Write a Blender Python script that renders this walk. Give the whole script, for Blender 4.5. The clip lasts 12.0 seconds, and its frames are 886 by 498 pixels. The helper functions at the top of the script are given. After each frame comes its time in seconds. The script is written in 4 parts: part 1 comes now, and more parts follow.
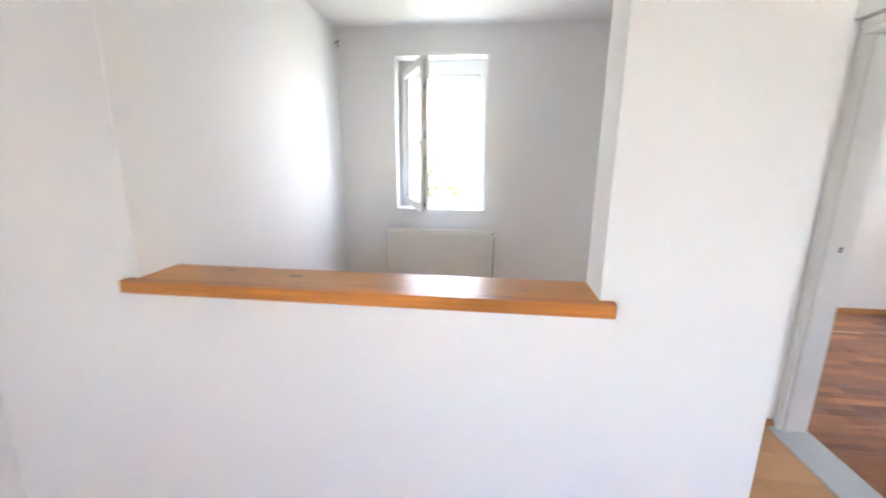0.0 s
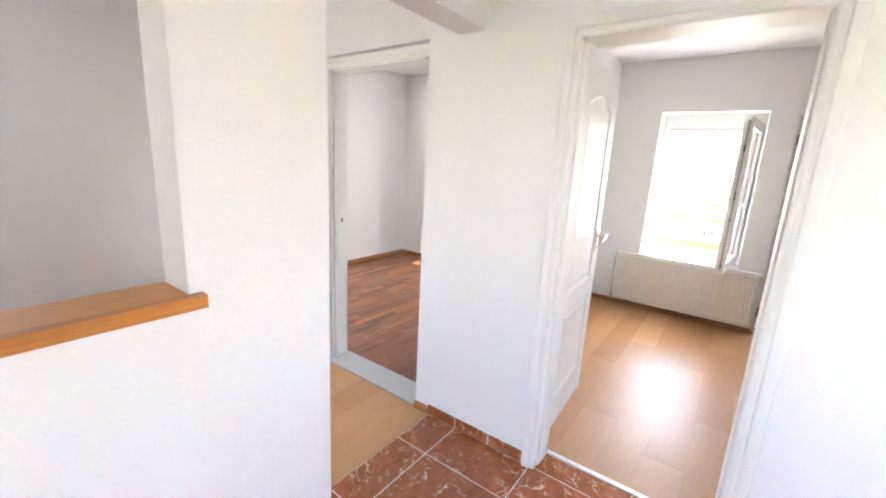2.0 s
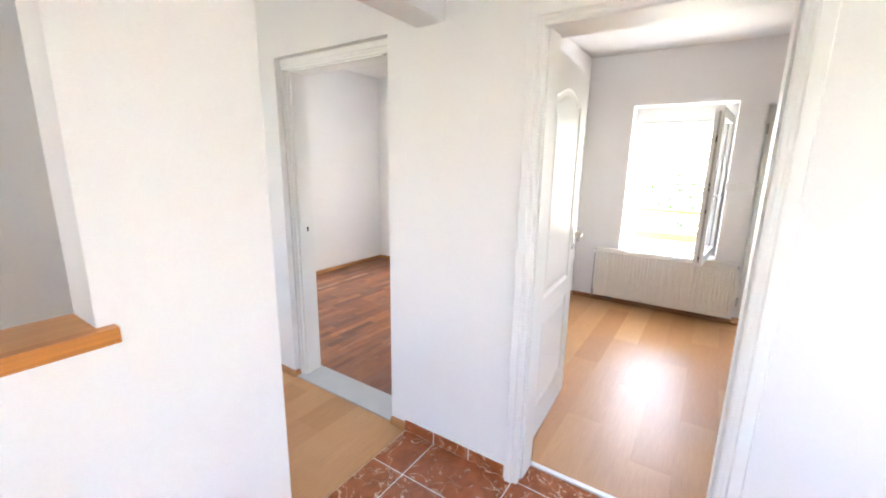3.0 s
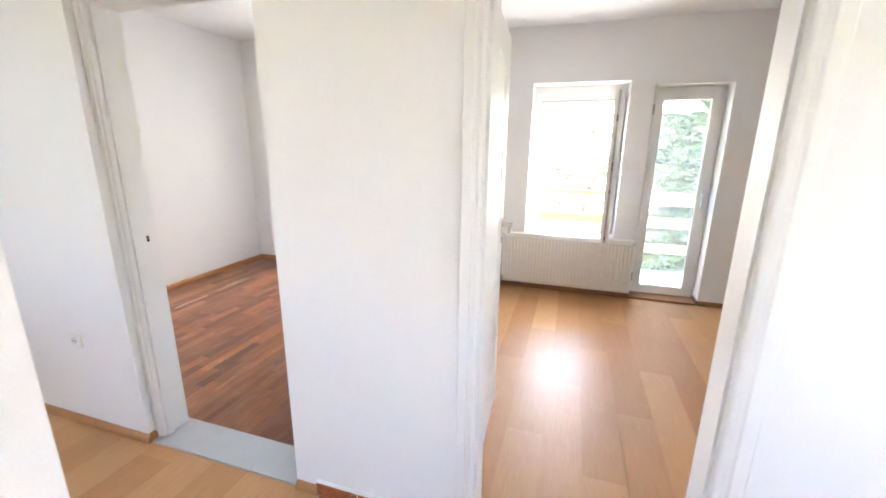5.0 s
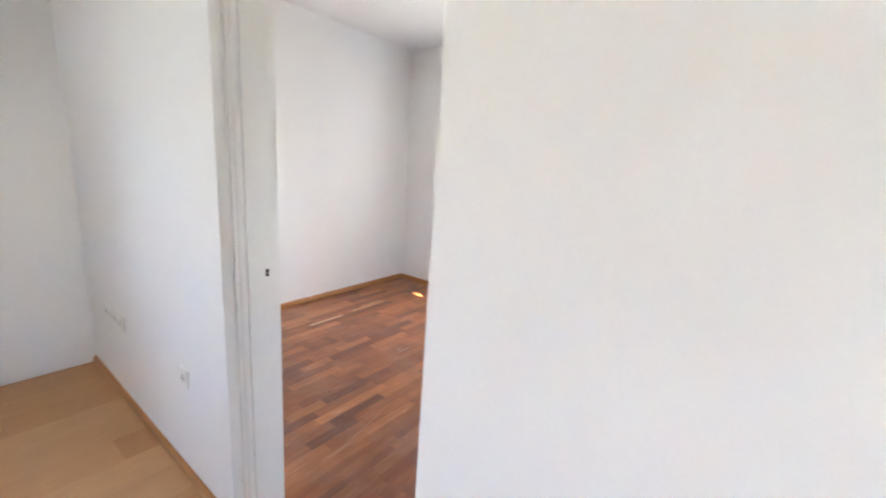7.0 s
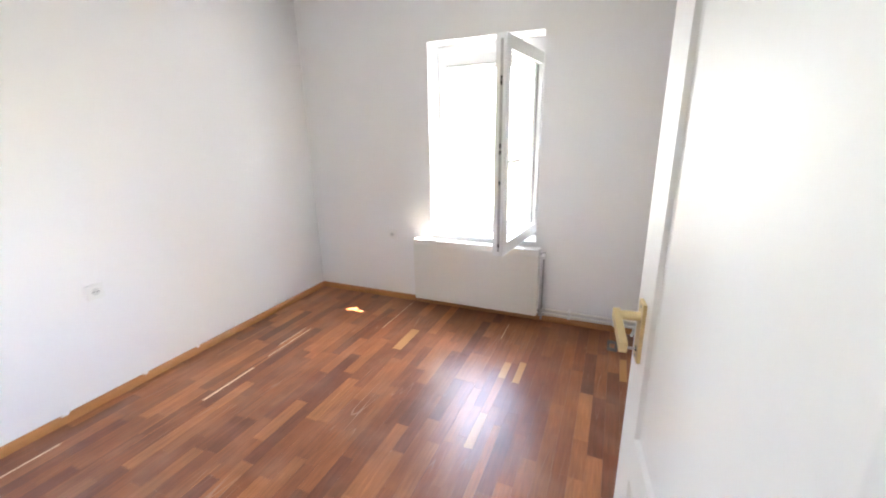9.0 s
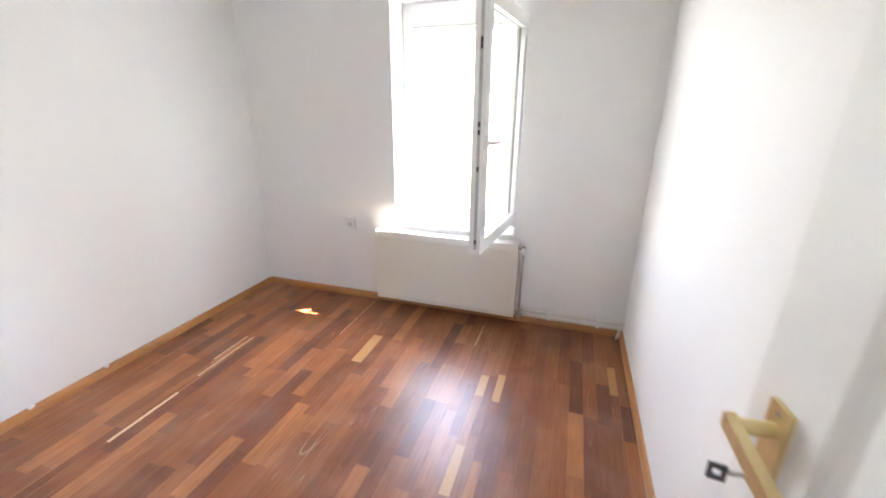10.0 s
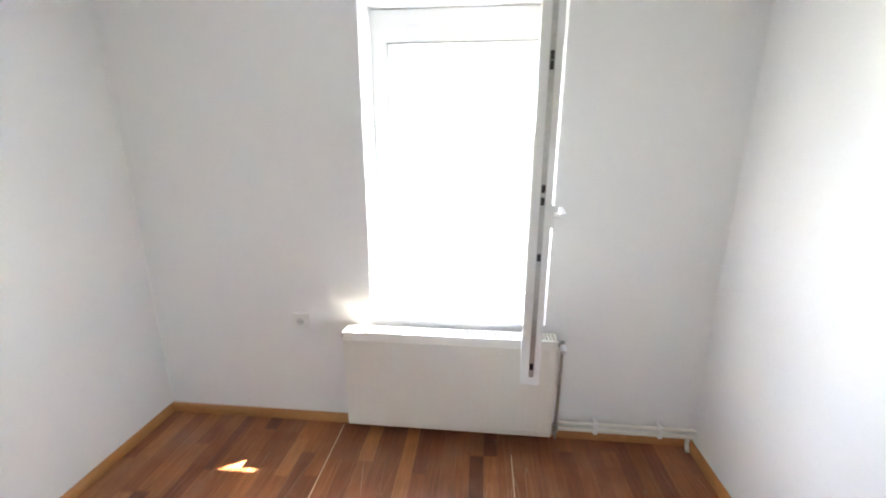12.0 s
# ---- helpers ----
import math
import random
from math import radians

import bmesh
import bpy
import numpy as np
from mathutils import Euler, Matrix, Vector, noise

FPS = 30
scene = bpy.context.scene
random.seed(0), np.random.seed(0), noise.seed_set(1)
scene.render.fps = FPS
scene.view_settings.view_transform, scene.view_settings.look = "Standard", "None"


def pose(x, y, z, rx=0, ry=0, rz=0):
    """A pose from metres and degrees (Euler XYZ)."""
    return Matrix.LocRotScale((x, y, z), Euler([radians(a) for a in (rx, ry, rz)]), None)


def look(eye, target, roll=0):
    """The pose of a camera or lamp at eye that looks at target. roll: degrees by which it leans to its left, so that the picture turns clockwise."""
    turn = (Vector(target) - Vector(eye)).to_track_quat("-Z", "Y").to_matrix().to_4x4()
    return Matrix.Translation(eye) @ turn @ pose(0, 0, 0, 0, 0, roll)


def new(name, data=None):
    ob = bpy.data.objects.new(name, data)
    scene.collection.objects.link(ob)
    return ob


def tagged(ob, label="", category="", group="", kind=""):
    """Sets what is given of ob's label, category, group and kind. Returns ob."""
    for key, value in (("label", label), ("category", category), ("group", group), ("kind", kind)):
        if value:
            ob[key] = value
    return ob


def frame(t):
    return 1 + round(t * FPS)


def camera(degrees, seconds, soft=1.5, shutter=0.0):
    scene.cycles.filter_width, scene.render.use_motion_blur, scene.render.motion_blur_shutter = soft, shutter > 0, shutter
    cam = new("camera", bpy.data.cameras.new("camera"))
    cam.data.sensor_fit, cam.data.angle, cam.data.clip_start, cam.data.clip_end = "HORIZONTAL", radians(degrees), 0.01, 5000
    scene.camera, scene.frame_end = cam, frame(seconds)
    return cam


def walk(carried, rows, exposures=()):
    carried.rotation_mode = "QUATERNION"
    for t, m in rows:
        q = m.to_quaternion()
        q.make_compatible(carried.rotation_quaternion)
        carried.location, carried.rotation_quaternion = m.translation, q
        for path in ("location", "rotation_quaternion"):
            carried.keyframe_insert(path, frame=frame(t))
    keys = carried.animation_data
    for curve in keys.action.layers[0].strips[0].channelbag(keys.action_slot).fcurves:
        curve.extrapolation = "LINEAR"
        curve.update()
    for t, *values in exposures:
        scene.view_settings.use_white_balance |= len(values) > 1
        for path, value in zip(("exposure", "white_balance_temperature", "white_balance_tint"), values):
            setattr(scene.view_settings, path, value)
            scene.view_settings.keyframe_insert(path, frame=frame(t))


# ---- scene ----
cam = camera(95.7, 12.0, soft=1.9, shutter=0.4)
PATH = [
    (0, (0.101, 0.192, 1.462), (-0.122, 2.127, 1.008), 0.6),
    (0.5, (0.005, 0.246, 1.487), (0.332, 2.18, 1.095), -0.2),
    (1, (-0.017, 0.2, 1.496), (0.955, 1.901, 1.09), 2.1),
    (1.5, (-0.03, 0.128, 1.482), (1.358, 1.499, 1.043), 2.7),
    (2, (-0.019, 0.089, 1.482), (1.559, 1.238, 1.049), 3.0),
    (2.5, (0.024, 0.081, 1.482), (1.628, 1.198, 1.058), 2.0),
    (3, (0.122, 0.096, 1.48), (1.748, 1.183, 1.058), 0.9),
    (3.5, (0.224, 0.109, 1.478), (1.873, 1.173, 1.092), 1.9),
    (3.7, (0.259, 0.142, 1.471), (1.957, 1.127, 1.087), 1.4),
    (5.3, (0.558, 0.483, 1.46), (2.408, 1.056, 0.96), 0.8),
    (5.5, (0.612, 0.511, 1.455), (2.444, 1.15, 0.967), 2.6),
    (6, (0.759, 0.64, 1.45), (2.543, 1.403, 0.966), 3.3),
    (6.5, (0.902, 0.813, 1.461), (2.655, 1.661, 1.006), 2.5),
    (7, (1.094, 1.005, 1.459), (2.658, 2.177, 1.032), 3.9),
    (7.2, (1.189, 1.084, 1.46), (2.664, 2.364, 1.027), 5.3),
    (8.8, (1.701, 1.749, 1.428), (3.419, 2.586, 0.836), -0.6),
    (9, (1.777, 1.805, 1.423), (3.54, 2.564, 0.862), -1.1),
    (9.5, (1.94, 1.893, 1.422), (3.737, 2.518, 0.807), -1.6),
    (10, (2.135, 1.988, 1.408), (3.934, 2.559, 0.747), 0.5),
    (10.5, (2.344, 2.133, 1.436), (4.138, 2.698, 0.757), 1.7),
    (11, (2.553, 2.253, 1.446), (4.374, 2.82, 0.844), 1.6),
    (11.5, (2.773, 2.427, 1.486), (4.611, 2.961, 0.904), 3.1),
    (12, (2.893, 2.625, 1.483), (4.813, 2.813, 0.952), 0.1),
]
EXPOSURES = [(0.0, 5.4, 6550, 15), (2.0, 5.55, 6850, 16), (6.0, 5.55, 6850, 15), (7.0, 5.4, 6650, 15), (9.5, 5.45, 6650, 14), (11.0, 5.45, 6650, 14), (12.0, 5.35, 6450, 11)]
walk(cam, [(t, look(eye, target, roll)) for t, eye, target, roll in PATH], EXPOSURES)

# ---- light: sky, one sun and added fill at the windows ----
TO_SUN = Vector((1.0, -1.72, 2.3)).normalized()
world = bpy.data.worlds.new("sky")
scene.world = world
world.use_nodes = True
sky = world.node_tree.nodes.new("ShaderNodeTexSky")
sky.sky_type, sky.sun_disc = "NISHITA", False
sky.sun_elevation, sky.sun_rotation = math.asin(TO_SUN.z), math.atan2(TO_SUN.x, TO_SUN.y)
back = world.node_tree.nodes["Background"]
back.inputs["Strength"].default_value = 0.15
world.node_tree.links.new(sky.outputs[0], back.inputs["Color"])
sun = new("sun", bpy.data.lights.new("sun", "SUN"))
sun.data.energy, sun.data.angle, sun.data.color = 4.0, radians(0.5), (1.0, 0.95, 0.88)
sun.matrix_world = look(TO_SUN * 20, (0, 0, 0))
# area lamps added just outside the window openings to strengthen the sky's light
for name, place, turned, size, power in (("window_fill_parquet_room", (5.11, 2.722, 1.30), (3.0, 2.722, 1.2), (0.84, 1.30), 0.78),
                                         ("window_fill_balcony_room", (5.11, 0.447, 1.30), (3.0, 0.447, 1.2), (0.84, 1.30), 0.95),
                                         ("window_fill_kitchen", (-0.41, 4.70, 1.62), (-0.41, 2.6, 1.5), (0.85, 1.30), 0.58)):
    lamp = new(name, bpy.data.lights.new(name, "AREA"))
    lamp.data.shape, lamp.data.size, lamp.data.size_y, lamp.data.energy, lamp.data.color = "RECTANGLE", size[0], size[1], power, (1.0, 0.985, 0.97)
    lamp.matrix_world = look(place, turned)


# ---- materials ----
def material(name, colour, rough=0.5, metal=0.0, spread=0.06, scale=3.0, grain=60.0, bump=0.02, stretch=(1, 1, 1), rand="", range_=None, coat=0.0, spec=0.5):
    """Two scales of variation (stains and grain) and a fine relief. rand: 'object' or 'island' varies pieces between range_."""
    m = bpy.data.materials.new(name)
    m.use_nodes = True
    nt = m.node_tree
    b = nt.nodes["Principled BSDF"]
    link = nt.links.new
    geo = nt.nodes.new("ShaderNodeNewGeometry")
    mp = nt.nodes.new("ShaderNodeMapping")
    mp.inputs["Scale"].default_value = stretch
    link(geo.outputs["Position"], mp.inputs["Vector"])
    big, small = nt.nodes.new("ShaderNodeTexNoise"), nt.nodes.new("ShaderNodeTexNoise")
    big.inputs["Scale"].default_value, small.inputs["Scale"].default_value = scale, grain
    big.inputs["Detail"].default_value, small.inputs["Detail"].default_value = 4.0, 3.0
    link(mp.outputs[0], small.inputs["Vector"])
    link(geo.outputs["Position"], big.inputs["Vector"])
    base = nt.nodes.new("ShaderNodeRGB")
    base.outputs[0].default_value = (*colour, 1)
    out = base.outputs[0]
    if rand:
        ramp = nt.nodes.new("ShaderNodeValToRGB")
        cols = range_
        while len(ramp.color_ramp.elements) < len(cols):
            ramp.color_ramp.elements.new(0.5)
        for n, c in enumerate(cols):
            ramp.color_ramp.elements[n].position = n / (len(cols) - 1)
            ramp.color_ramp.elements[n].color = (*c, 1)
        if rand == "object":
            info = nt.nodes.new("ShaderNodeObjectInfo")
            link(info.outputs["Random"], ramp.inputs["Fac"])
            rnd = info.outputs["Random"]
        else:
            link(geo.outputs["Random Per Island"], ramp.inputs["Fac"])
            rnd = geo.outputs["Random Per Island"]
        shift = nt.nodes.new("ShaderNodeVectorMath")
        shift.operation = "ADD"
        sc = nt.nodes.new("ShaderNodeMath")
        sc.operation, sc.inputs[1].default_value = "MULTIPLY", 37.0
        link(rnd, sc.inputs[0])
        link(mp.outputs[0], shift.inputs[0])
        link(sc.outputs[0], shift.inputs[1])
        link(shift.outputs[0], small.inputs["Vector"])
        out = ramp.outputs["Color"]
    for tex, amount in ((big, spread), (small, spread)):
        mr = nt.nodes.new("ShaderNodeMapRange")
        mr.inputs["From Min"].default_value, mr.inputs["From Max"].default_value = 0.2, 0.8
        mr.inputs["To Min"].default_value, mr.inputs["To Max"].default_value = 1 - amount, 1 + amount
        link(tex.outputs["Fac"], mr.inputs["Value"])
        mul = nt.nodes.new("ShaderNodeVectorMath")
        mul.operation = "SCALE"
        link(out, mul.inputs[0])
        link(mr.outputs[0], mul.inputs["Scale"])
        out = mul.outputs[0]
    link(out, b.inputs["Base Color"])
    rr = nt.nodes.new("ShaderNodeMapRange")
    rr.inputs["To Min"].default_value, rr.inputs["To Max"].default_value = (max(0.29, rough - 0.07), min(1, rough + 0.07)) if rough > 0.27 else (max(0.02, rough - 0.07), min(0.26, rough + 0.07))
    link(big.outputs["Fac"], rr.inputs["Value"])
    link(rr.outputs[0], b.inputs["Roughness"])
    b.inputs["Metallic"].default_value = metal
    b.inputs["Coat Weight"].default_value = coat
    b.inputs["Coat Roughness"].default_value = 0.15
    b.inputs["Specular IOR Level"].default_value = spec
    if bump:
        bp = nt.nodes.new("ShaderNodeBump")
        bp.inputs["Strength"].default_value, bp.inputs["Distance"].default_value = 0.35, bump
        link(small.outputs["Fac"], bp.inputs["Height"])
        link(bp.outputs[0], b.inputs["Normal"])
    return m


def veined(name, colour, vein):
    """Glazed marbled tile: wispy broken pale veins at two sizes over lighter and darker clouds."""
    m = material(name, colour, rough=0.22, spread=0.3, scale=8.0, grain=22.0, bump=0.0005)
    nt = m.node_tree
    b = nt.nodes["Principled BSDF"]
    link = nt.links.new
    out = b.inputs["Base Color"].links[0].from_socket
    geo = nt.nodes.new("ShaderNodeNewGeometry")
    info = nt.nodes.new("ShaderNodeObjectInfo")
    sc = nt.nodes.new("ShaderNodeMath")
    sc.operation, sc.inputs[1].default_value = "MULTIPLY", 23.0
    link(info.outputs["Random"], sc.inputs[0])
    add = nt.nodes.new("ShaderNodeVectorMath")
    link(geo.outputs["Position"], add.inputs[0])
    link(sc.outputs[0], add.inputs[1])
    for size, wide, lo, hi, weight in ((6.5, 0.012, 0.47, 0.55, 1.0), (12.0, 0.014, 0.50, 0.58, 0.9)):
        n = nt.nodes.new("ShaderNodeTexNoise")
        n.inputs["Scale"].default_value, n.inputs["Detail"].default_value, n.inputs["Distortion"].default_value = size, 5.0, 0.9
        link(add.outputs[0], n.inputs["Vector"])
        off = nt.nodes.new("ShaderNodeMath")
        off.operation, off.inputs[1].default_value = "SUBTRACT", 0.5
        link(n.outputs["Fac"], off.inputs[0])
        mag = nt.nodes.new("ShaderNodeMath")
        mag.operation = "ABSOLUTE"
        link(off.outputs[0], mag.inputs[0])
        line = nt.nodes.new("ShaderNodeMapRange")
        line.inputs["From Min"].default_value, line.inputs["From Max"].default_value = 0.0, wide
        line.inputs["To Min"].default_value, line.inputs["To Max"].default_value = weight, 0.0
        link(mag.outputs[0], line.inputs["Value"])
        gate = nt.nodes.new("ShaderNodeTexNoise")
        gate.inputs["Scale"].default_value, gate.inputs["Detail"].default_value = size * 0.9, 3.0
        link(add.outputs[0], gate.inputs["Vector"])
        mask = nt.nodes.new("ShaderNodeMapRange")
        mask.inputs["From Min"].default_value, mask.inputs["From Max"].default_value = lo, hi
        link(gate.outputs["Fac"], mask.inputs["Value"])
        mul = nt.nodes.new("ShaderNodeMath")
        mul.operation = "MULTIPLY"
        link(line.outputs[0], mul.inputs[0])
        link(mask.outputs[0], mul.inputs[1])
        mix = nt.nodes.new("ShaderNodeMix")
        mix.data_type = "RGBA"
        link(mul.outputs[0], mix.inputs["Factor"])
        link(out, mix.inputs[6])
        mix.inputs[7].default_value = (*vein, 1)
        out = mix.outputs[2]
    link(out, b.inputs["Base Color"])
    return m


def worn(m, pale, amount, scale=(2.0, 14.0, 1.0), haze=0.0):
    """Adds pale scuffs, long scratches and a rubbed haze to a floor's colour."""
    nt = m.node_tree
    b = nt.nodes["Principled BSDF"]
    link = nt.links.new
    old = b.inputs["Base Color"].links[0].from_socket
    geo = nt.nodes.new("ShaderNodeNewGeometry")
    mp = nt.nodes.new("ShaderNodeMapping")
    mp.inputs["Scale"].default_value = scale
    mp.inputs["Rotation"].default_value = (0, 0, 0.35)
    link(geo.outputs["Position"], mp.inputs["Vector"])
    n1 = nt.nodes.new("ShaderNodeTexNoise")
    n1.inputs["Scale"].default_value, n1.inputs["Detail"].default_value, n1.inputs["Distortion"].default_value = 1.3, 0.0, 0.0
    link(mp.outputs[0], n1.inputs["Vector"])
    n2 = nt.nodes.new("ShaderNodeTexNoise")
    n2.inputs["Scale"].default_value, n2.inputs["Detail"].default_value = 2.2, 6.0
    link(geo.outputs["Position"], n2.inputs["Vector"])
    off = nt.nodes.new("ShaderNodeMath")
    off.operation, off.inputs[1].default_value = "SUBTRACT", 0.5
    link(n1.outputs["Fac"], off.inputs[0])
    mag = nt.nodes.new("ShaderNodeMath")
    mag.operation = "ABSOLUTE"
    link(off.outputs[0], mag.inputs[0])
    a = nt.nodes.new("ShaderNodeMapRange")
    a.inputs["From Min"].default_value, a.inputs["From Max"].default_value = 0.0, 0.018
    a.inputs["To Min"].default_value, a.inputs["To Max"].default_value = 1.0, 0.0
    link(mag.outputs[0], a.inputs["Value"])
    c = nt.nodes.new("ShaderNodeMapRange")
    c.inputs["From Min"].default_value, c.inputs["From Max"].default_value = 0.5, 0.68
    link(n2.outputs["Fac"], c.inputs["Value"])
    mul = nt.nodes.new("ShaderNodeMath")
    mul.operation = "MULTIPLY"
    link(a.outputs[0], mul.inputs[0])
    link(c.outputs[0], mul.inputs[1])
    rub = nt.nodes.new("ShaderNodeTexNoise")
    rub.inputs["Scale"].default_value, rub.inputs["Detail"].default_value, rub.inputs["Distortion"].default_value = 4.6, 9.0, 0.1
    link(geo.outputs["Position"], rub.inputs["Vector"])
    dull = nt.nodes.new("ShaderNodeMapRange")
    dull.inputs["From Min"].default_value, dull.inputs["From Max"].default_value, dull.inputs["To Max"].default_value = 0.46, 0.80, haze
    link(rub.outputs["Fac"], dull.inputs["Value"])
    both = nt.nodes.new("ShaderNodeMath")
    both.operation = "MAXIMUM"
    am = nt.nodes.new("ShaderNodeMath")
    am.operation, am.inputs[1].default_value = "MULTIPLY", amount
    link(mul.outputs[0], am.inputs[0])
    link(am.outputs[0], both.inputs[0])
    link(dull.outputs[0], both.inputs[1])
    mix = nt.nodes.new("ShaderNodeMix")
    mix.data_type = "RGBA"
    link(both.outputs[0], mix.inputs["Factor"])
    link(old, mix.inputs[6])
    mix.inputs[7].default_value = (*pale, 1)
    link(mix.outputs[2], b.inputs["Base Color"])
    return m


def glass(name):
    m = bpy.data.materials.new(name)
    m.use_nodes = True
    b = m.node_tree.nodes["Principled BSDF"]
    b.inputs["Base Color"].default_value = (0.97, 0.985, 0.98, 1)
    b.inputs["Roughness"].default_value = 0.01
    b.inputs["IOR"].default_value = 1.45
    b.inputs["Transmission Weight"].default_value = 1.0
    return m


WALL = material("wall_paint", (0.85, 0.84, 0.832), rough=0.75, spread=0.012, scale=1.3, grain=160.0, bump=0.0008, spec=0.3)
CEIL = material("ceiling_paint", (0.82, 0.812, 0.806), rough=0.85, spread=0.015, scale=1.0, grain=120.0, bump=0.001, spec=0.2)
GLOSS = material("gloss_white_paint", (0.83, 0.825, 0.81), rough=0.5, spread=0.008, scale=2.0, grain=40.0, bump=0.0, stretch=(6, 6, 0.6))
PVC = material("white_plastic", (0.84, 0.84, 0.83), rough=0.3, spread=0.012, grain=30.0, bump=0.0)
SEAL = material("grey_gasket", (0.30, 0.29, 0.28), rough=0.6, spread=0.1, bump=0.0)
STEEL = material("galvanised_steel", (0.48, 0.47, 0.45), rough=0.35, metal=1.0, spread=0.15, grain=90, bump=0.0)
DARK = material("dark_slot", (0.02, 0.02, 0.02), rough=0.8, bump=0.0)
ENAMEL = material("cream_enamel", (0.77, 0.75, 0.69), rough=0.36, spread=0.015, grain=50, bump=0.0)
BRASS = material("satin_brass", (0.74, 0.60, 0.33), rough=0.32, metal=0.85, spread=0.06, grain=80, bump=0.0)
CHROME = material("satin_nickel", (0.62, 0.60, 0.56), rough=0.25, metal=1.0, spread=0.04, bump=0.0)
KEYMAT = material("dark_key_metal", (0.14, 0.14, 0.145), rough=0.4, metal=0.6, spread=0.1, bump=0.0)
PINE = material("varnished_pine", (0.62, 0.262, 0.066), rough=0.34, spread=0.14, scale=2.2, grain=2.6, bump=0.0, stretch=(0.8, 30, 30), coat=0.0)
PINEEDGE = material("pine_edge_grain", (0.56, 0.205, 0.04), rough=0.36, spread=0.34, scale=2.6, grain=2.4, bump=0.0, stretch=(1.1, 6, 46))
KNOT = material("pine_knot", (0.33, 0.12, 0.028), rough=0.3, spread=0.2, bump=0.0)
OAKTRIM = material("oak_skirting", (0.42, 0.19, 0.06), rough=0.4, spread=0.14, scale=3.0, grain=30.0, bump=0.0006, stretch=(1, 1, 14))
BROWNTRIM = material("brown_skirting", (0.30, 0.135, 0.05), rough=0.4, spread=0.14, scale=3.0, grain=30.0, bump=0.0006, stretch=(1, 1, 14))
STONE = material("grey_threshold", (0.50, 0.50, 0.485), rough=0.45, spread=0.05, scale=7.0, grain=140.0, bump=0.0006)
ALU = material("pale_metal_strip", (0.78, 0.77, 0.75), rough=0.35, metal=0.4, spread=0.05, bump=0.0)
GROUT = material("pale_grout", (0.82, 0.75, 0.69), rough=0.8, spread=0.12, scale=8, grain=90, bump=0.001)
TILE = veined("red_brown_tile", (0.34, 0.102, 0.039), (0.80, 0.56, 0.40))
OAKS = [(0.46, 0.222, 0.086), (0.56, 0.292, 0.124), (0.50, 0.248, 0.099), (0.59, 0.322, 0.146), (0.48, 0.238, 0.093)]
LAMI = worn(material("oak_laminate", OAKS[0], rough=0.43, spread=0.09, scale=2.5, grain=9.0, bump=0.0002, stretch=(1.0, 16, 1), rand="object", range_=OAKS), (0.66, 0.44, 0.26), 0.06)
REDS = [(0.125, 0.041, 0.021), (0.29, 0.098, 0.034), (0.19, 0.062, 0.026), (0.37, 0.135, 0.048), (0.25, 0.083, 0.031), (0.42, 0.165, 0.060), (0.155, 0.050, 0.026), (0.32, 0.110, 0.039)]
PARQ = worn(material("red_parquet", REDS[1], rough=0.32, spread=0.25, scale=5.0, grain=5.0, bump=0.0004, stretch=(1.5, 18, 1), rand="object", range_=REDS), (0.58, 0.44, 0.36), 0.5, (1.2, 16.0, 1.0), 0.14)
PARQ2 = worn(material("red_parquet_rest", REDS[1], rough=0.32, spread=0.25, scale=5.0, grain=5.0, bump=0.0004, stretch=(1.5, 18, 1), rand="island", range_=REDS), (0.58, 0.44, 0.36), 0.5, (1.2, 16.0, 1.0), 0.14)
PALEWOOD = material("pale_parquet", (0.50, 0.27, 0.105), rough=0.35, spread=0.12, grain=20, bump=0.0003, stretch=(2, 20, 1))
FILLER = material("pale_wood_filler", (0.78, 0.60, 0.42), rough=0.5, spread=0.1, grain=40, bump=0.0)
SUBFLOOR = material("dark_joint", (0.06, 0.03, 0.018), rough=0.9, spread=0.1, bump=0.0)
RENDER_ = material("outside_render", (0.72, 0.69, 0.62), rough=0.9, spread=0.06, scale=1.0, grain=70, bump=0.003)
CONC = material("balcony_concrete", (0.55, 0.54, 0.51), rough=0.8, spread=0.08, scale=2.0, grain=60, bump=0.002)
RAILWOOD = material("yellow_rail_wood", (0.45, 0.24, 0.06), rough=0.5, spread=0.14, grain=24, bump=0.001, stretch=(20, 1, 20))
BARK = material("bark", (0.17, 0.13, 0.10), rough=0.9, spread=0.3, scale=4, grain=30, bump=0.01)
LEAF = material("leaves", (0.075, 0.13, 0.035), rough=0.55, spread=0.3, rand="island", range_=[(0.05, 0.10, 0.025), (0.10, 0.17, 0.045), (0.07, 0.13, 0.03)], bump=0.0)
NEEDLE = material("spruce_needles", (0.05, 0.105, 0.06), rough=0.6, spread=0.3, rand="island", range_=[(0.08, 0.14, 0.085), (0.13, 0.20, 0.13), (0.10, 0.165, 0.105)], bump=0.0)
GRASS = material("grass", (0.085, 0.11, 0.05), rough=0.9, spread=0.3, scale=0.3, grain=3.0, bump=0.05)
ROOF = material("pale_roof", (0.58, 0.54, 0.50), rough=0.6, spread=0.1, scale=0.6, grain=6.0, bump=0.01)
GLASS = glass("window_glass")
VEILED = glass("veiled_glass")
# pale translucent share in the glass imitates glare that washes out the view
nt = VEILED.node_tree
veil = nt.nodes.new("ShaderNodeBsdfTranslucent")
veil.inputs["Color"].default_value = (0.85, 0.86, 0.84, 1)
blend = nt.nodes.new("ShaderNodeMixShader")
blend.inputs["Fac"].default_value = 0.05
nt.links.new(nt.nodes["Principled BSDF"].outputs[0], blend.inputs[1])
